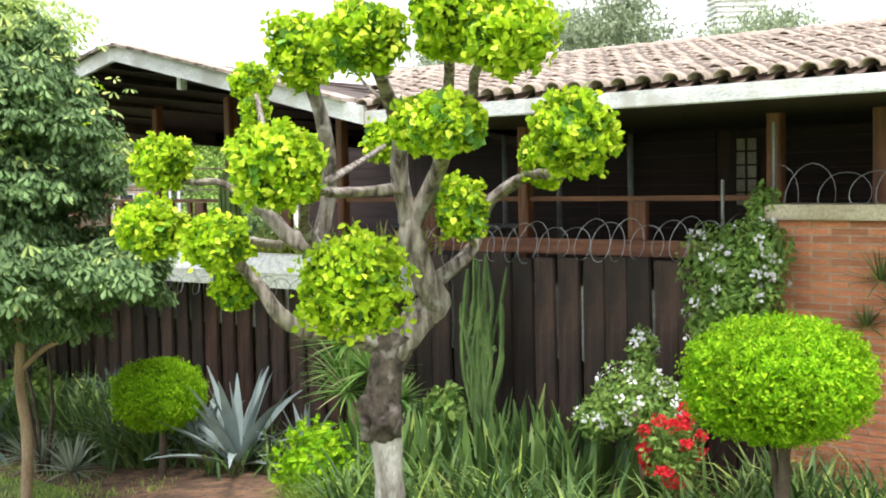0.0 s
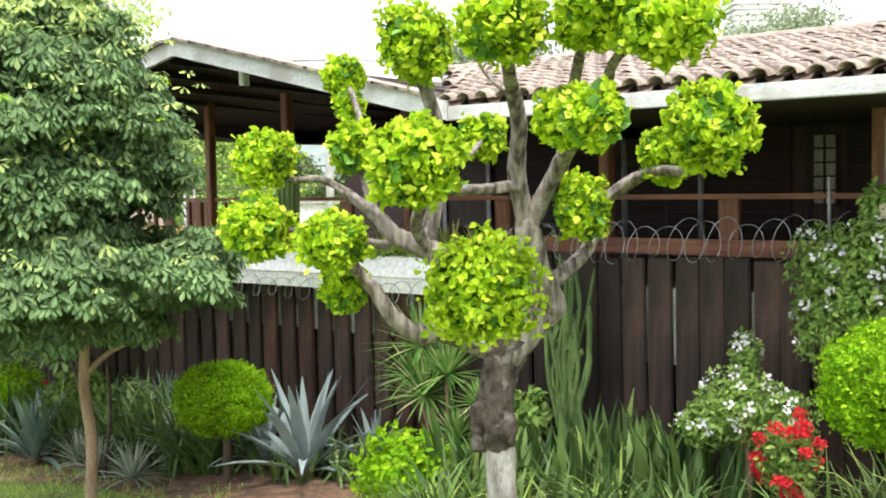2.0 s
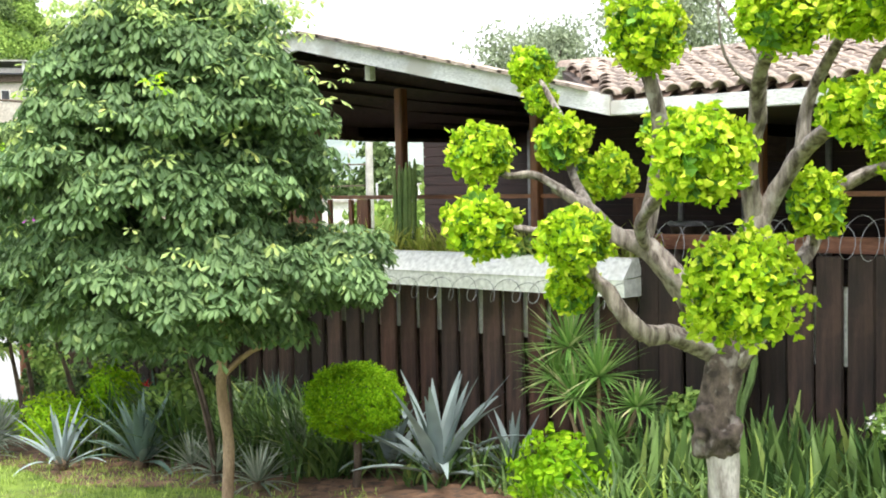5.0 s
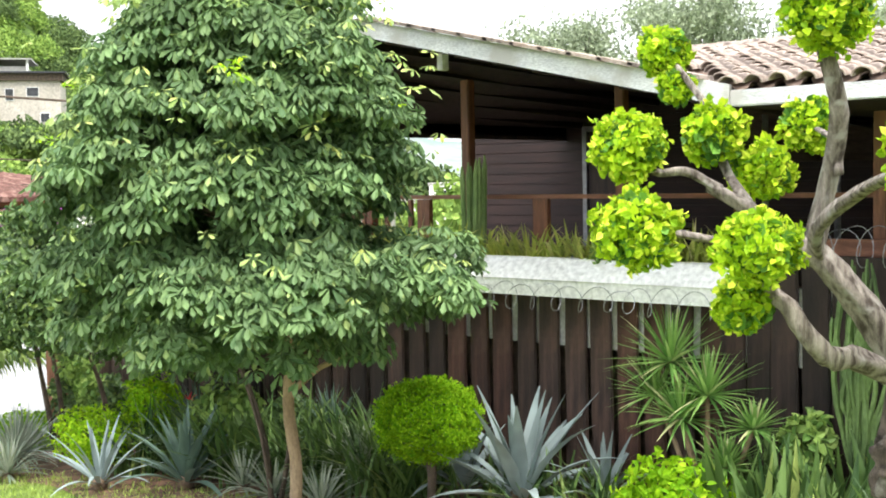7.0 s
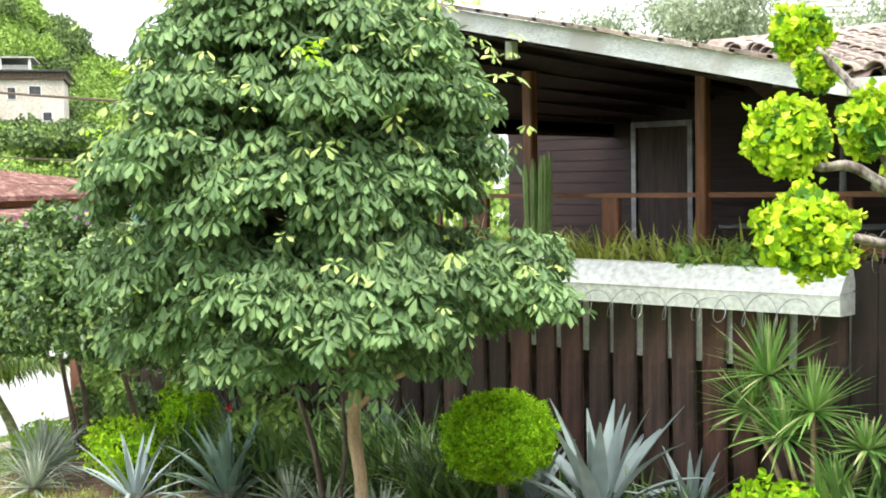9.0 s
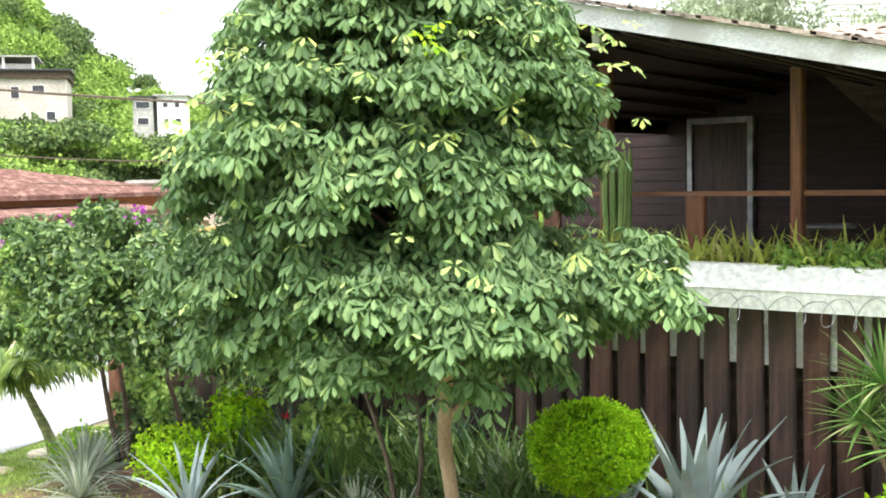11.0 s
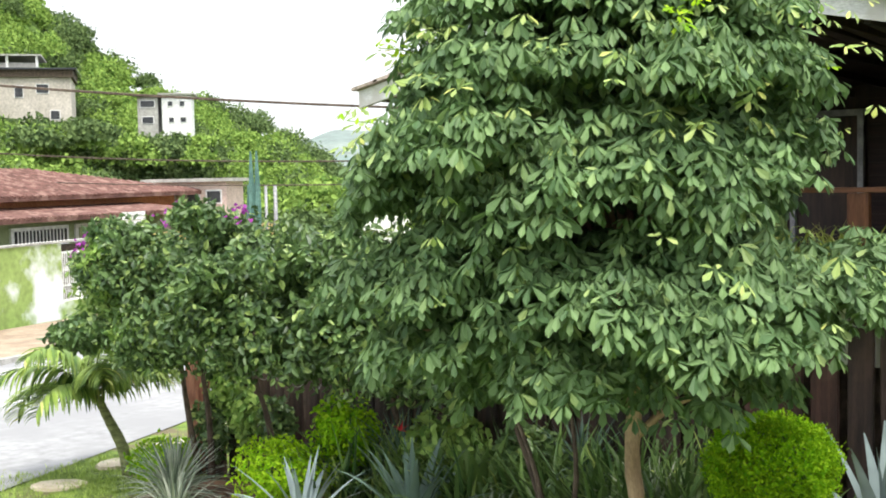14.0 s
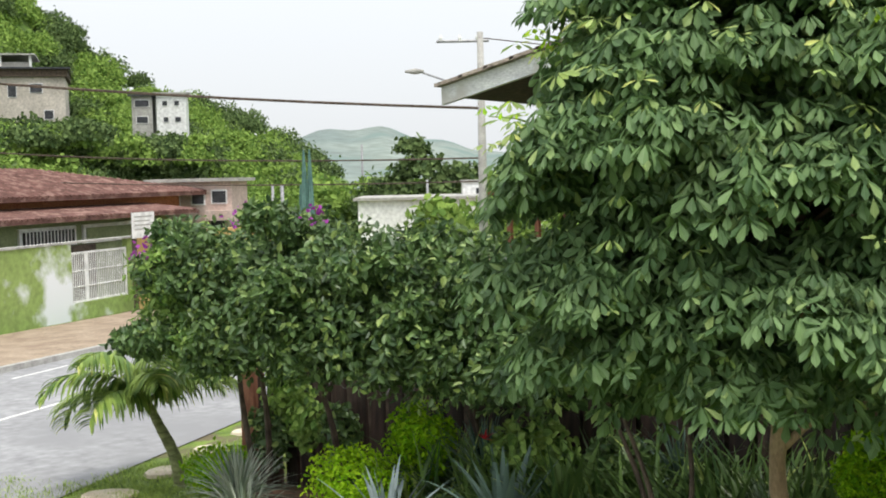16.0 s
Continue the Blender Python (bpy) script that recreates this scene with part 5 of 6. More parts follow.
# fence end post
tagged(block("gate_post", -21.42, -21.16, 9.5, 9.76, gz(-21.3) - 0.05, 0.5, mat("worn_reddish_post", (0.16, 0.06, 0.035), (0.36, 0.17, 0.11), 0.85, 4, 0.4, (3, 3, 0.6)), bevel=0.015), "worn reddish square post at the end of the fence", "post")
# pots on the veranda
for x, y in ((-11.0, 12.0), (-9.6, 12.2)):
    bm = bmesh.new()
    bmesh.ops.create_cone(bm, cap_ends=True, segments=20, radius1=0.16, radius2=0.26, depth=0.62, matrix=Matrix.Translation((x, y, DECK + 0.31)))
    t = thing("plant_pot", "large dark grey pot standing on the veranda", "pot", (x, y, DECK), "veranda pots")
    local(part("body", bm, BARK_DARK, None, "", True), t)
    ring = [(x + 0.27 * math.cos(6.283 * k / 20), y + 0.27 * math.sin(6.283 * k / 20), DECK + 0.62) for k in range(21)]
    local(obj("rim", raw("rim", *tube(ring, [0.025] * 21, 6, caps=False), True), STEEL), t)

# ---- across the street ----
UX, UY, NX, NY, OX, OY = -0.361, 0.932, 0.932, 0.361, -46.5, 21.0
def street(s, b, z):
    """A place s metres along the far side of the street and b metres back from the garden wall."""
    return (OX + UX * s - NX * b, OY + UY * s - NY * b, z)
def sblock(name, s0, s1, b0, b1, z0, z1, material, parent=None, label=""):
    vs = [street(s, b, z) for s in (s0, s1) for b in (b0, b1) for z in (z0, z1)]
    me = raw(name, vs, [(0, 1, 3, 2), (4, 6, 7, 5), (0, 4, 5, 1), (2, 3, 7, 6), (0, 2, 6, 4), (1, 5, 7, 3)])
    ob = obj(name, me, material, None, label)
    return local(ob, parent) if parent else ob
GREEN_WALL = mat("green_wall_with_white_clouds", (0.24, 0.33, 0.09), (0.31, 0.4, 0.13), 0.85, 0.5, 0.15, spots=(0.78, 0.8, 0.83), spot_size=0.5, spot_at=0.505)
GREEN_PLAIN = mat("pale_green_house_paint", (0.2, 0.24, 0.12), (0.28, 0.32, 0.17), 0.85, 1, 0.15)
RED_TILE = mat("red_brown_tiles", (0.1, 0.045, 0.036), (0.2, 0.1, 0.08), 0.9, 2.2, 0.5, (1, 1, 1), spots=(0.27, 0.16, 0.13), spot_size=1.8)
PINK = mat("pink_render", (0.5, 0.38, 0.33), (0.62, 0.5, 0.45), 0.9, 0.8, 0.1)
GREY_RENDER = mat("raw_grey_render", (0.42, 0.38, 0.33), (0.56, 0.51, 0.45), 0.95, 0.5, 0.2)
DARK_GLASS = mat("dark_window_glass", (0.02, 0.022, 0.025), (0.05, 0.052, 0.06), 0.2, 2, 0)
WHITE_PLAIN = mat("white_render", (0.7, 0.7, 0.69), (0.8, 0.8, 0.79), 0.8, 0.4, 0.05)
vs, fs, kl = [], [], [-60, -20, -5, 5, 12, 20, 35, 60]
for y in kl:
    x = -38.72 - 0.36 * (y - 15.6)
    vs += [(x, y + 5.2, gz(x) - 0.05), (x - 0.02, y + 5.2, gz(x) + 0.17), (x - 0.25, y + 5.3, gz(x) + 0.17), (x - 0.25, y + 5.3, gz(x) - 0.05)]
for i in range(len(kl) - 1):
    for k in range(4):
        fs.append((i * 4 + k, i * 4 + (k + 1) % 4, i * 4 + 4 + (k + 1) % 4, i * 4 + 4 + k))
tagged(obj("kerb", raw("kerb", vs, fs), CONCRETE), "grey concrete kerb of the pavement", "kerb", kind="structure")
gw = thing("garden_wall", "green street wall painted with white clouds", "wall", street(0, 0, -2.2), kind="structure")
sblock("wall_panel", -14, 2.55, 0, 0.25, -2.5, 0.78, GREEN_WALL, gw)
sblock("wall_panel", 6.25, 6.75, 0, 0.25, -2.5, 0.78, GREEN_WALL, gw)
sblock("wall_panel", 2.55, 6.25, 0, 0.25, -2.5, -1.5, GREEN_WALL, gw)
sblock("coping", -14, 6.75, -0.05, 0.3, 0.78, 0.86, CONCRETE, gw)
OCHRE = mat("ochre_wall_paint", (0.42, 0.28, 0.1), (0.55, 0.38, 0.15), 0.9, 1, 0.1)
tagged(sblock("wall_ochre", 6.75, 20, 0, 0.25, -2.8, 0.8, OCHRE), "ochre street wall beside the gate", "wall", kind="structure")
gate = thing("metal_gate", "white-painted metal bar gate in the green wall", "gate", street(4.4, 0.1, -1.5))
for s0, s1, z0, z1 in ((2.57, 6.23, 0.36, 0.44), (2.57, 6.23, -1.49, -1.41), (2.57, 6.23, -0.9, -0.86), (2.57, 6.23, -0.3, -0.26), (2.57, 2.65, -1.41, 0.36), (6.15, 6.23, -1.41, 0.36), (3.5, 3.64, -1.41, 0.36)):
    sblock("gate_frame", s0, s1, 0.06, 0.11, z0, z1, WHITE_PLAIN, gate)
for k in range(29):
    s = 2.72 + k * 0.12
    sblock("bar", s, s + 0.035, 0.07, 0.095, -1.41, 0.36, WHITE_PLAIN, gate)
# added dark sheet that stands for the shade behind the bars
sblock("gate_shade_sheet", 2.0, 7.5, 2.4, 2.5, -2.4, 0.5, BARK_DARK, gate)
board = thing("street_sign", "white notice board on a dark wooden post", "sign", street(6.2, -0.4, -2.05))
sblock("post", 6.1, 6.3, -0.42, -0.3, -2.3, 1.8, BARK_DARK, board)
sblock("panel", 5.95, 7.55, -0.47, -0.43, 0.78, 1.82, WHITE_PLAIN, board)
for k in range(4):
    sblock("writing_bar", 6.1, 7.35 - 0.15 * (k % 2), -0.478, -0.472, 1.62 - 0.17 * k, 1.67 - 0.17 * k, CONCRETE, board)
rh_ = thing("tiled_house", "low green house with a red-brown hipped tile roof in two tiers", "house", street(-1, 6, -2.4))
sblock("wall", -8, 14.2, 3, 14, -2.6, 1.75, GREEN_PLAIN, rh_)
sblock("upper_wall", 1, 18.5, 5, 13, 1.7, 2.75, BRICK, rh_)
def hip(name, s0, s1, b0, b1, z0, z1, inset, parent):
    c = (b0 + b1) / 2
    vs = [street(s0, b0, z0), street(s1, b0, z0), street(s1, b1, z0), street(s0, b1, z0), street(s0 + inset, c, z1), street(s1 - inset, c, z1)]
    vs += [(x, y, z - 0.16) for x, y, z in vs[:4]]
    me = raw(name, vs, [(0, 1, 5, 4), (1, 2, 5), (2, 3, 4, 5), (3, 0, 4), (6, 7, 1, 0), (7, 8, 2, 1), (8, 9, 3, 2), (9, 6, 0, 3), (9, 8, 7, 6)])
    return local(obj(name, me, RED_TILE), parent)
hip("lower_roof", -9, 15, 1.8, 15.5, 1.68, 2.45, 6.8, rh_)
hip("upper_roof", 0, 20, 3.8, 14.2, 2.5, 3.75, 8, rh_)
rr_ = random.Random(2)
for k in range(90):
    s = -8.8 + k * 0.32
    for nm, b0, b1, z0, z1, lim in (("roof_rib", 1.7, 4.6, 1.7, 2.02, 90), ("roof_rib", 3.7, 9.0, 2.52, 3.78, 90)):
        bb = b1
        edge = min(s, 20 - s) if b0 > 3 else 15 - s
        if edge < 0.3:
            continue
        fr = min(1.0, edge / 8) if b0 > 3 else 1.0
        p0, p1 = street(s, b0, z0), street(s, b0 + (b1 - b0) * fr, z0 + (z1 - z0) * fr)
        local(obj("roof_rib", raw("roof_rib", *tube([p0, p1], [0.06, 0.06], 5)), RED_TILE), rh_)
for s0, s1 in ((3.3, 6.9), (7.4, 11.2)):
    w = sblock("window", s0, s1, 2.9, 3.02, 0.5, 1.3, WHITE_PLAIN, rh_)
    sblock("pane", s0 + 0.18, s1 - 0.18, 2.86, 2.9, 0.64, 1.16, DARK_GLASS if s0 < 4 else GREEN_PLAIN, rh_)
    if s0 < 4:
        for k in range(14):
            s = s0 + 0.3 + k * 0.22
            sblock("window_bar", s, s + 0.05, 2.83, 2.86, 0.64, 1.16, WHITE_PLAIN, rh_)


def facing(cx, cy, yaw):
    """Pose of a far building whose front looks along the yaw."""
    return Matrix.Translation((cx, cy, 0)) @ pose(0, 0, 0, 0, 0, yaw)


def building(name, label, cx, cy, yaw, w, d, z0, z1, material, windows, roof=None, over=0.4):
    t = thing(name, label, "house", (cx, cy, z0))
    t.matrix_world = Matrix.Translation((cx, cy, z0)) @ pose(0, 0, 0, 0, 0, yaw)
    part("wall", box(-w / 2, w / 2, -d / 2, d / 2, 0, z1 - z0), material, t)
    part("roof", box(-w / 2 - over, w / 2 + over, -d / 2 - over, d / 2 + over, z1 - z0, z1 - z0 + 0.18), roof or CONCRETE, t)
    for x, z, ww, hh in windows:
        wd = part("window", box(x - ww / 2 - 0.08, x + ww / 2 + 0.08, -d / 2 - 0.05, -d / 2 - 0.003, z - hh / 2 - 0.08, z + hh / 2 + 0.08), WHITE_PLAIN, t)
        part("pane", box(x - ww / 2, x + ww / 2, -d / 2 - 0.08, -d / 2 - 0.051, z - hh / 2, z + hh / 2), DARK_GLASS, wd)
    return t


pk = building("pink_house", "two-storey pink rendered house with balconies", -59.0, 39.1, 40, 3.7, 5, -2.5, 3.0, PINK, [(-1.2, 4.6, 0.6, 0.5), (0.1, 4.6, 0.6, 0.5), (1.2, 4.7, 0.7, 0.6), (1.1, 3.2, 0.7, 0.5)])
part("balcony", box(0.6, 2.1, -3.4, -2.5, 3.5, 4.0), PINK, pk)
building("white_house", "small white house among the trees", -63.5, 41, 40, 2.6, 3.4, -2.5, 3.0, WHITE_PLAIN, [(0, 5, 0.8, 0.6)])
hb = building("hillside_house", "large unfinished grey house on the hillside with a dark roof terrace", -127, 66.5, 55, 13, 9, 6.0, 15.3, GREY_RENDER, [(3.6, 7.3, 1.2, 0.9), (1.2, 7.0, 0.8, 1.2), (4.8, 4.5, 0.9, 0.9), (-2, 5, 1, 1)], DARK_GLASS, 0.7)
part("terrace_wall", box(-6, 3, -4, 3, 9.4, 10.1), CONCRETE, hb)
# dark box below the terrace shapes the shadow of the roof overhang
part("overhang_shadow_band", box(-6.8, 6.8, -4.85, 4.7, 8.5, 9.36), BARK_DARK, hb)
for x in (-6, -3, 0, 3):
    part("terrace_post", box(x, x + 0.25, -4.3, -4.05, 9.3, 10.8), WHITE_PLAIN, hb)
part("terrace_roof", box(-6.3, 3.6, -4.6, 3.4, 10.8, 10.95), CONCRETE, hb)
building("hillside_house", "white two-storey house on the wooded hillside", -116.6, 81.0, 48, 3.2, 4, 3.6, 12.8, WHITE_PLAIN, [(0.6, 8.2, 0.5, 0.5), (-0.7, 8.2, 0.5, 0.5), (0.7, 6.4, 0.6, 0.5), (-0.6, 6.4, 0.5, 0.5)])
building("hillside_house", "white house with an open dark terrace on the hillside", -119.0, 78.9, 48, 2.2, 5, 3.6, 12.6, CONCRETE, [(0, 8.2, 1.5, 0.7), (0, 6.4, 1.2, 0.7)], DARK_GLASS)
building("warehouse", "long low white warehouse", -62, 61, 40, 9, 10, -3.1, 1.5, WHITE_PLAIN, [], CONCRETE, 0.3)
building("white_building", "white flat-roofed building beyond the hedge", -61.0, 68.5, 40, 6, 6, -3.1, 2.5, WHITE_PLAIN, [(-1.6, 5.0, 0.9, 0.4), (1.5, 5.0, 0.9, 0.5)], CONCRETE, 0.1)
# white louvred tower behind the roof
lv = thing("louvred_tower", "white ribbed metal tower top behind the tiled roof", "tower", (-28.5, 56.5, 5))
lv.matrix_world = Matrix.Translation((-28.5, 56.5, 5)) @ pose(0, 0, 0, 0, 0, 41)
part("core", box(-1.25, 1.25, -1, 1, -8, 9), WHITE_PLAIN, lv)
for k in range(26):
    part("slat", box(-1.4, 1.4, -1.15, 1.1, 2 + k * 0.27, 2.13 + k * 0.27), WHITE_PLAIN, lv)

# ---- pole, lamp and cables ----
pole = thing("utility_pole", "grey concrete utility pole with a cross arm and a street lamp", "pole", (-33.2, 30.4, -1.8))
pts = [(-33.2, 30.4, -1.8), (-33.27, 30.5, 3), (-33.34, 30.6, 7.9)]
local(obj("mast", raw("mast", *tube(pts, [0.17, 0.15, 0.11], 10), True), CONCRETE), pole)
d = Vector((-0.755, -0.656, 0))
c = Vector((-33.34, 30.6, 7.6))
local(obj("cross_arm", raw("cross_arm", *tube([c + d * 1.5, c - d * 0.3], [0.05, 0.05], 6)), STEEL), pole)
for k in (0.1, 0.7, 1.35):
    q = c + d * k
    local(obj("insulator", raw("insulator", *tube([q, q + Vector((0, 0, 0.12)), q + Vector((0, 0, 0.22))], [0.05, 0.07, 0.03], 8)), WHITE_PLAIN), pole)
q = Vector((-33.3, 30.55, 5.8))
arm = local(obj("lamp_arm", raw("lamp_arm", *tube(smooth_line([q, q + d * 0.9 + Vector((0, 0, 0.35)), q + d * 2.0 + Vector((0, 0, 0.75))], 5), [0.035] * 11, 6)), STEEL), pole)
h = q + d * 2.35 + Vector((0, 0, 0.8))
local(obj("lamp_head", raw("lamp_head", *tube([h - d * 0.4, h - d * 0.1, h + d * 0.25], [0.05, 0.11, 0.04], 8), True), CONCRETE), pole)
def cable(a, b, sag, r, label):
    a, b = Vector(a), Vector(b)
    pts = [a + (b - a) * (k / 16) - Vector((0, 0, sag * 4 * (k / 16) * (1 - k / 16))) for k in range(17)]
    tagged(obj("cable", raw("cable", *tube(pts, [r] * 17, 5)), BARK_DARK), label, "cable", "overhead cables")
cable((-33.3, 30.5, 5.3), (-75, 8, 11), 0.7, 0.05, "thick black overhead cable")
cable((-33.3, 30.5, 3.6), (-90, 20, 8.5), 1.2, 0.03, "thin dark overhead cable")
cable((-33.3, 30.5, 2.8), (-90, 25, 5.5), 0.8, 0.025, "thin dark overhead cable")
cable((-33.3, 30.5, 7.7), (-20, 90, 7.7), 0.5, 0.02, "thin dark overhead cable")
column_cactus(-21.3, 10.83, gz(-21.3), 4, CACTUS_BLUE, "tall blue-green column cactus behind the fence", 4.95, 0.9)

for x, y, top, r in ((-51.76, 37.45, 2.75, 0.07), (-51.45, 37.79, 2.74, 0.09), (-112.3, 107.09, 7.28, 0.14), (-57.37, 55.69, 2.81, 0.08)):
    bm = bmesh.new()
    bmesh.ops.create_cone(bm, cap_ends=True, segments=8, radius1=r * 1.2, radius2=r, depth=top + 3.2, matrix=Matrix.Translation((x, y, (top - 3.2) / 2)))
    tagged(part("far_post", bm, STEEL, None, smooth=True), "slim grey steel post standing among the far trees", "post", "far posts")

# ---- road lines and stepping slabs ----
for x, y in ((-35.5, 14.8), (-30.2, 11.3), (-33.2, 21.5), (-37.9, 21.6)):
    dx, dy = -0.36 * 1.1, 0.93 * 1.1
    vs = [(x - dx + 0.06, y - dy, 0), (x - dx - 0.06, y - dy, 0), (x + dx - 0.06, y + dy, 0), (x + dx + 0.06, y + dy, 0)]
    tagged(obj("road_line", raw("road_line", [(a, b, gz(a) + 0.027) for a, b, _ in vs], [(0, 3, 2, 1)]), LINE), "worn white line painted on the asphalt", "road line", kind="structure")
for k, (x, y) in enumerate(((-21.6, 6.6), (-22.6, 8.1), (-23.1, 9.4), (-23.7, 10.8), (-24.3, 12.2))):
    bm = bmesh.new()
    bmesh.ops.create_cone(bm, cap_ends=True, segments=9, radius1=0.36, radius2=0.34, depth=0.05, matrix=Matrix.LocRotScale((x, y, gz(x) + 0.025), Euler((0, 0.04, k)), (1.15, 0.8, 1)))
    tagged(part("stepping_slab", bm, CREAM), "pale irregular stone slab set in the lawn", "stepping stone", "stepping slabs")

# ---- hills and woods ----
def hill_height(a, rr):
    """Wooded hill: height by bearing (degrees, left of north) and distance from the garden."""
    prof = [(38, 0.0), (44, 0.0), (46.5, 0.018), (49, 0.043), (52, 0.06), (55, 0.083), (58, 0.128), (61, 0.175), (66, 0.25), (75, 0.3), (90, 0.3)]
    top = 3 + 185 * np.interp(a, [p[0] for p in prof], [p[1] for p in prof])
    t = min(1.0, max(0.0, (rr - 75) / 110))
    return -3.4 + (top + 3.4) * t ** 1.55 if top > 3.05 else -3.4
def polar(a, rr):
    return -8.5 - math.sin(math.radians(a)) * rr, -1.3 + math.cos(math.radians(a)) * rr
vs, fs, na, nr = [], [], 40, 16
for i in range(na):
    for j in range(nr):
        a, rr = 42 + 48 * i / (na - 1), 70 + 150 * j / (nr - 1)
        x, y = polar(a, rr)
        vs.append((x, y, hill_height(a, rr) - (0.35 * (rr - 185) if rr > 185 else 0) + 1.2 * noise.noise(Vector((x / 14, y / 14, 0)))))
for i in range(na - 1):
    for j in range(nr - 1):
        q = i * nr + j
        fs.append((q, q + nr, q + nr + 1, q + 1))
HILL = mat("scrub_hillside", (0.05, 0.1, 0.018), (0.14, 0.24, 0.035), 0.95, 0.12, 0.8, spots=(0.07, 0.12, 0.02), spot_size=0.3)
tagged(obj("hill", raw("hill", vs, fs, True), HILL), "steep green hillside covered with scrub", "hill", kind="structure")
# pale grey-green with the distance haze put into the base colour
HAZED_HILL = mat("hazed_distant_hillside", (0.15, 0.19, 0.175), (0.22, 0.26, 0.225), 1.0, 0.012, 0.3, spots=(0.14, 0.2, 0.18), spot_size=0.02)
vs, fs = [], []
for i in range(60):
    a = 25 + 30 * i / 59
    t = 3 + 900 * max(0.0, 0.033 * math.exp(-((a - 41.5) / 4.5) ** 2) + 0.028 * math.exp(-((a - 47) / 4) ** 2) + 0.008 * math.exp(-((a - 35) / 3) ** 2) + 0.002 * math.sin(a * 2.1))
    for rr, z in ((500, -4), (700, t * 0.4), (900, t), (1100, -4)):
        x, y = polar(a, rr)
        vs.append((x, y, z + (6 * noise.noise(Vector((x / 60, y / 60, 3))) if z > 0 else 0)))
for i in range(59):
    for j in range(3):
        q = i * 4 + j
        fs.append((q, q + 4, q + 5, q + 1))
tagged(obj("mountain", raw("mountain", vs, fs, True), HAZED_HILL), "distant mountain ridge in a pale green that holds the haze", "mountain", kind="structure")


def wood(name, label, spots, material, seed, per=150, leaf=0.3):
    """Far trees: rounded, lumpy crowns of leaf tufts, joined."""
    r = np.random.RandomState(seed)
    V, F, off = [], [], 0
    for x, y, z, s in spots:
        n = int(per * s)
        d = unit(r.normal(size=(n, 3)))
        d[:, 2] = np.abs(d[:, 2]) * 1.0 - 0.25
        rad = s * (0.75 + 0.35 * np.sin(3 * np.arctan2(d[:, 1], d[:, 0]) + r.rand() * 6) * d[:, 2] + 0.12 * r.normal(size=n)) * r.uniform(0.75, 1.05, n)
        p = np.array([x, y, z]) + d * rad[:, None] * np.array([1, 1, 0.85])
        L = leaf * r.uniform(0.6, 1.3, n)
        v, f = leaves(p, unit(d + 0.3 * r.normal(size=(n, 3))), r.normal(size=(n, 3)), L * 1.4, L, 0.2, True)
        V.append(v)
        F.append(f + off)
        off += len(v)
    return tagged(obj(name, np_mesh(name, np.concatenate(V), np.concatenate(F)), material), label, "trees", kind="stuff")


rw = random.Random(6)
FAR_A = leaf_mat("hill_trees_light", (0.085, 0.175, 0.02), (0.27, 0.42, 0.05), None, 0.8, 0.25, gloss=0.05)
FAR_B = leaf_mat("hill_trees_dark", (0.045, 0.085, 0.028), (0.15, 0.23, 0.06), None, 0.8, 0.2, gloss=0.05)
sa, sb = [], []
for k in range(1500):
    a, rr = rw.uniform(45.5, 68), 78 + 112 * rw.random() ** 0.8
    if k > 1150:
        a, rr = rw.uniform(55, 67), rw.choice((rw.uniform(98, 125), rw.uniform(141, 185)))
    h = hill_height(a, rr)
    x, y = polar(a, rr)
    s = rw.choice((rw.uniform(0.9, 1.8), rw.uniform(1.6, 3.8)))
    if rr < 143 and ((57.3 < a < 62.8 and h + 1.3 * s > 3 + 8.2 * rr / 136) or (51.7 < a < 55.0 and h + 1.3 * s > 3 + 6.6 * rr / 136)):
        if h + 0.7 * s > 3 + (8.2 if a > 56 else 6.2) * rr / 136:
            continue
        s *= 0.55
    (sb if noise.noise(Vector((a / 3, rr / 25, 1))) > 0.0 else sa).append((x, y, h + 0.4 * s, s))
for k in range(120):
    a, rr, s = rw.uniform(51, 63.5), rw.uniform(112, 130), rw.uniform(1.6, 2.6)
    (sa if rw.random() < 0.35 else sb).append((*polar(a, rr), 3 + (8.0 if a > 56 else 6.1) * rr / 136 - rw.uniform(0, 1.6) - 0.75 * s, s))
wood("woodland", "light green trees and scrub on the hillside", sa, FAR_A, 300, 120, 0.3)
wood("woodland", "dark green trees on the hillside", sb, FAR_B, 301, 125, 0.3)
vl = []
for k in range(90):
    a, rr = rw.uniform(33, 47.5), rw.uniform(95, 150)
    x, y = polar(a, rr)
    vl.append((x, y, rw.uniform(-1.5, 1.8), rw.uniform(2, 3.4)))
wood("woodland", "green trees filling the valley behind the houses", vl, FAR_A, 302, 110, 0.4)
big = [(-71, 68, 2.0, 3.0), (-69.5, 69, 3.6, 2.7), (-68, 70.3, 1.8, 2.8), (-72.5, 66.8, 0.8, 2.6), (-70, 68.7, 5.2, 1.7), (-67, 71.2, 3.0, 1.9)]
wood("far_tree", "tall dark green tree standing above the valley woods", big, FAR_B, 305, 170, 0.34)
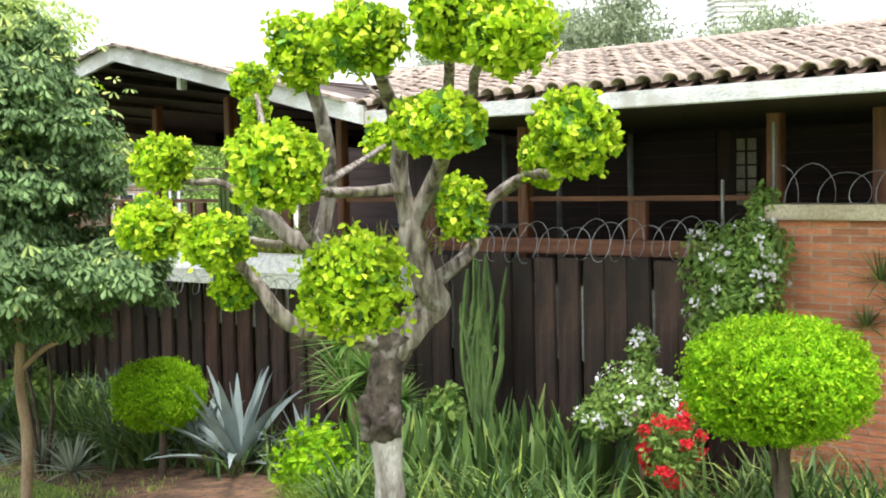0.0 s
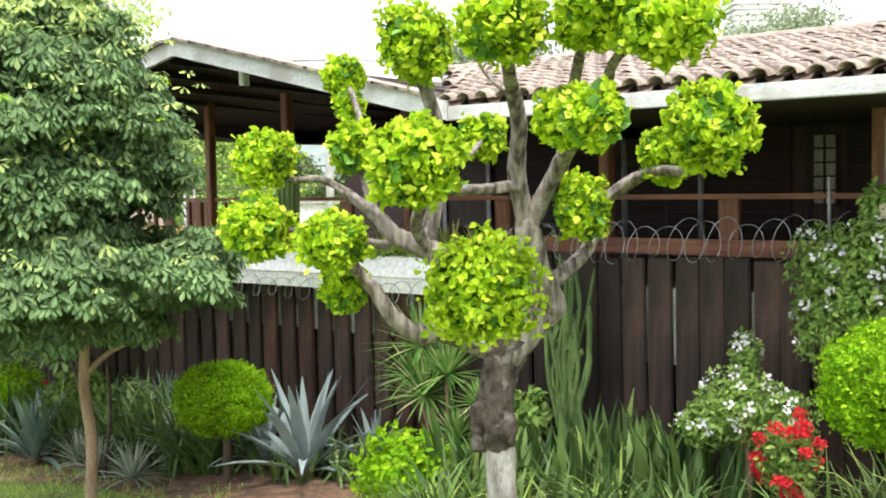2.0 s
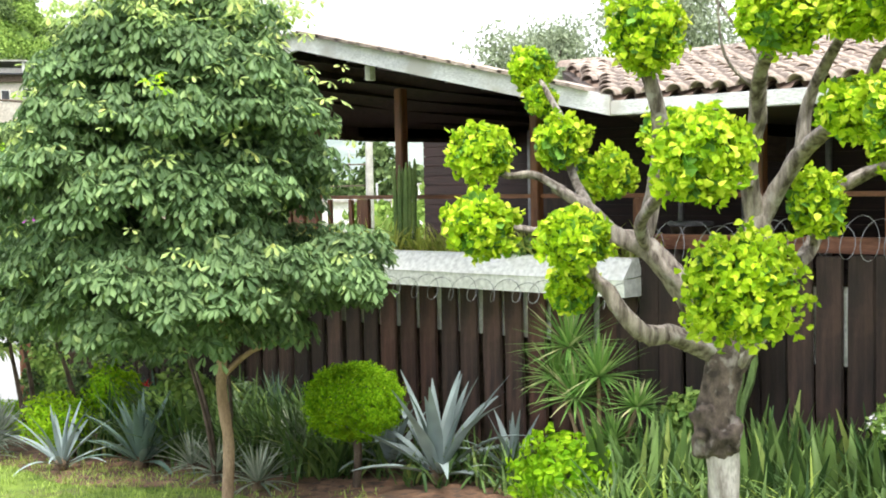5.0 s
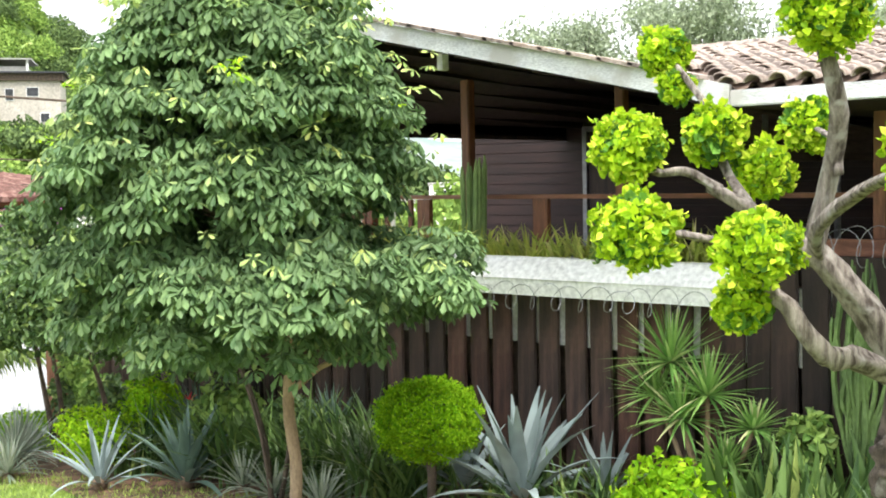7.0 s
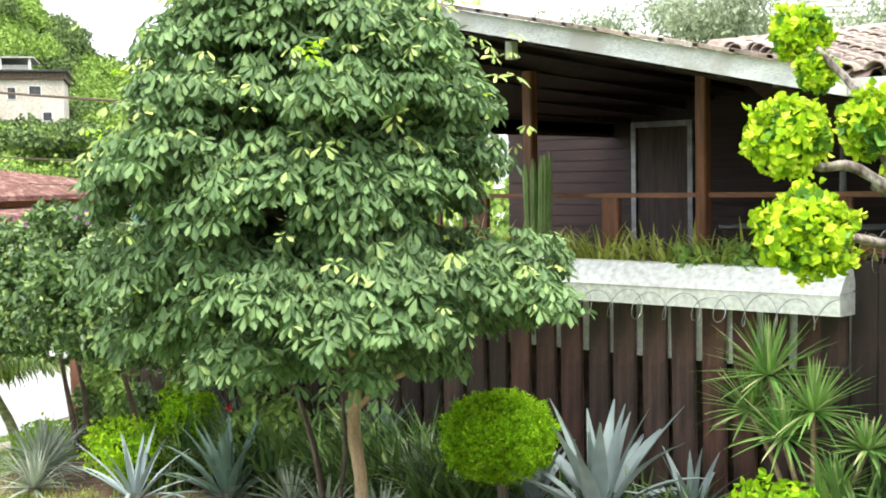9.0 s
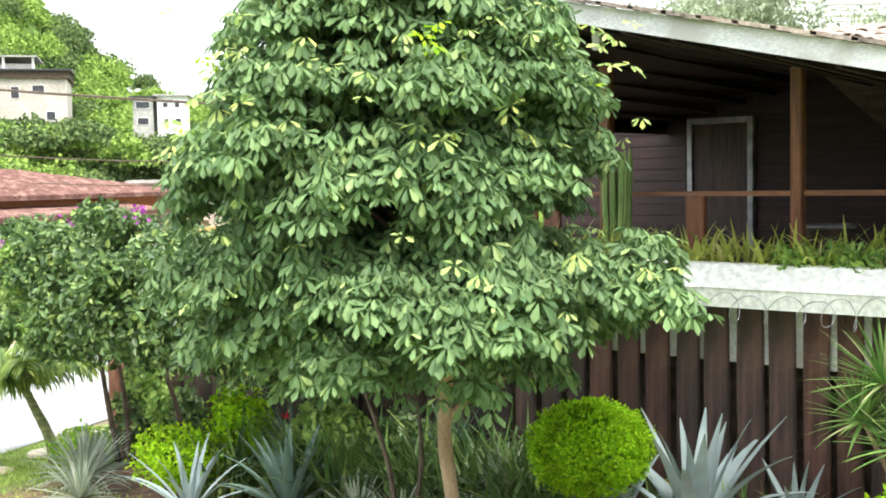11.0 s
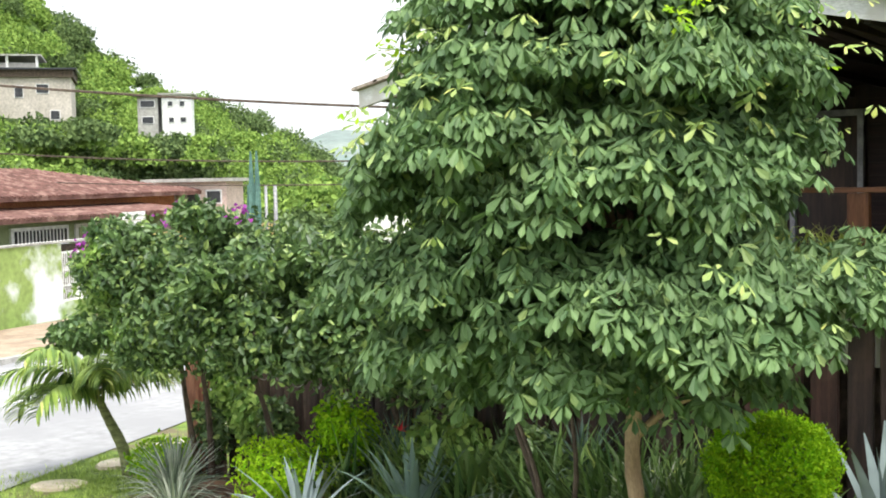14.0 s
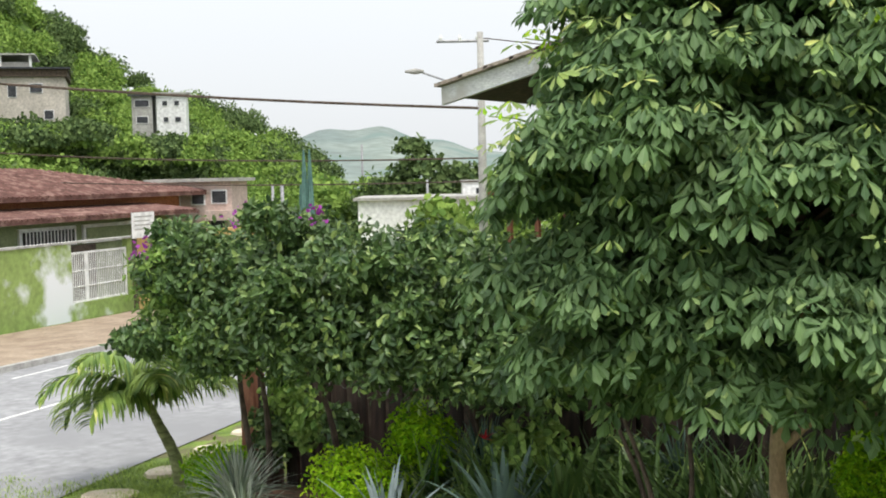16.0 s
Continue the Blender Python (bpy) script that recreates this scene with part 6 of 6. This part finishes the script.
sh = [(*street(rw.uniform(-12, 22), rw.uniform(16, 26), rw.uniform(-0.5, 2.2)), rw.uniform(1.0, 2.0)) for _ in range(40)]
wood("woodland", "garden trees behind the tiled house", sh, FAR_B, 303, 130, 0.32)
bh = [(rw.uniform(-50, -26), rw.uniform(44, 60), rw.uniform(-1, 2.5), rw.uniform(1.5, 2.6)) for _ in range(40)]
wood("woodland", "bright green trees seen below the veranda roof", bh, FAR_A, 304, 110, 0.35)


def airy_tree(x, y, z0, h, w, seed, label):
    t = thing("tall_tree", label, "tree", (x, y, z0))
    q = random.Random(seed)
    boughs = [([(0, 0, 0), (0.2, 0.1, h * 0.4), (0, 0.2, h * 0.75)], 0.25, 0.12)]
    tips = []
    for k in range(16):
        a, hh = q.uniform(0, 6.28), h * q.uniform(0.45, 1.0)
        e = (w * q.uniform(0.3, 1) * math.cos(a), w * q.uniform(0.3, 1) * math.sin(a), hh)
        boughs.append(([(0.1, 0.1, h * q.uniform(0.35, 0.6)), (e[0] * 0.5, e[1] * 0.5, hh * 0.85), e], 0.08, 0.02))
        tips += [e, (e[0] * 0.75, e[1] * 0.75, e[2] * 0.95)]
    obj("trunk", limb_mesh("trunk", boughs, 0.05, 6, seed), BARK, t)
    r = np.random.RandomState(seed)
    n = 400
    P = np.concatenate([np.array(e) + r.normal(size=(n, 3)) * np.array([0.6, 0.6, 0.38]) for e in tips])
    N = len(P)
    v, f = leaves(P, unit(r.normal(size=(N, 3))), r.normal(size=(N, 3)) + np.array([0, 0, -0.8]), r.uniform(0.15, 0.3, N), r.uniform(0.07, 0.12, N), 0.2)
    obj("crown", np_mesh("crown", v, f), LEAF_FAR, t)
LEAF_FAR = leaf_mat("grey_green_leaves", (0.18, 0.24, 0.13), (0.34, 0.42, 0.25), None, 0.6, 0.3)
airy_tree(-25.5, 39.5, -2, 12.0, 3.2, 400, "tall airy grey-green tree behind the house")
airy_tree(-30.0, 37.0, -2, 11.0, 2.6, 401, "tall airy grey-green tree behind the house")
airy_tree(-21.0, 42.0, -2, 12.5, 2.6, 402, "tall airy grey-green tree behind the house")
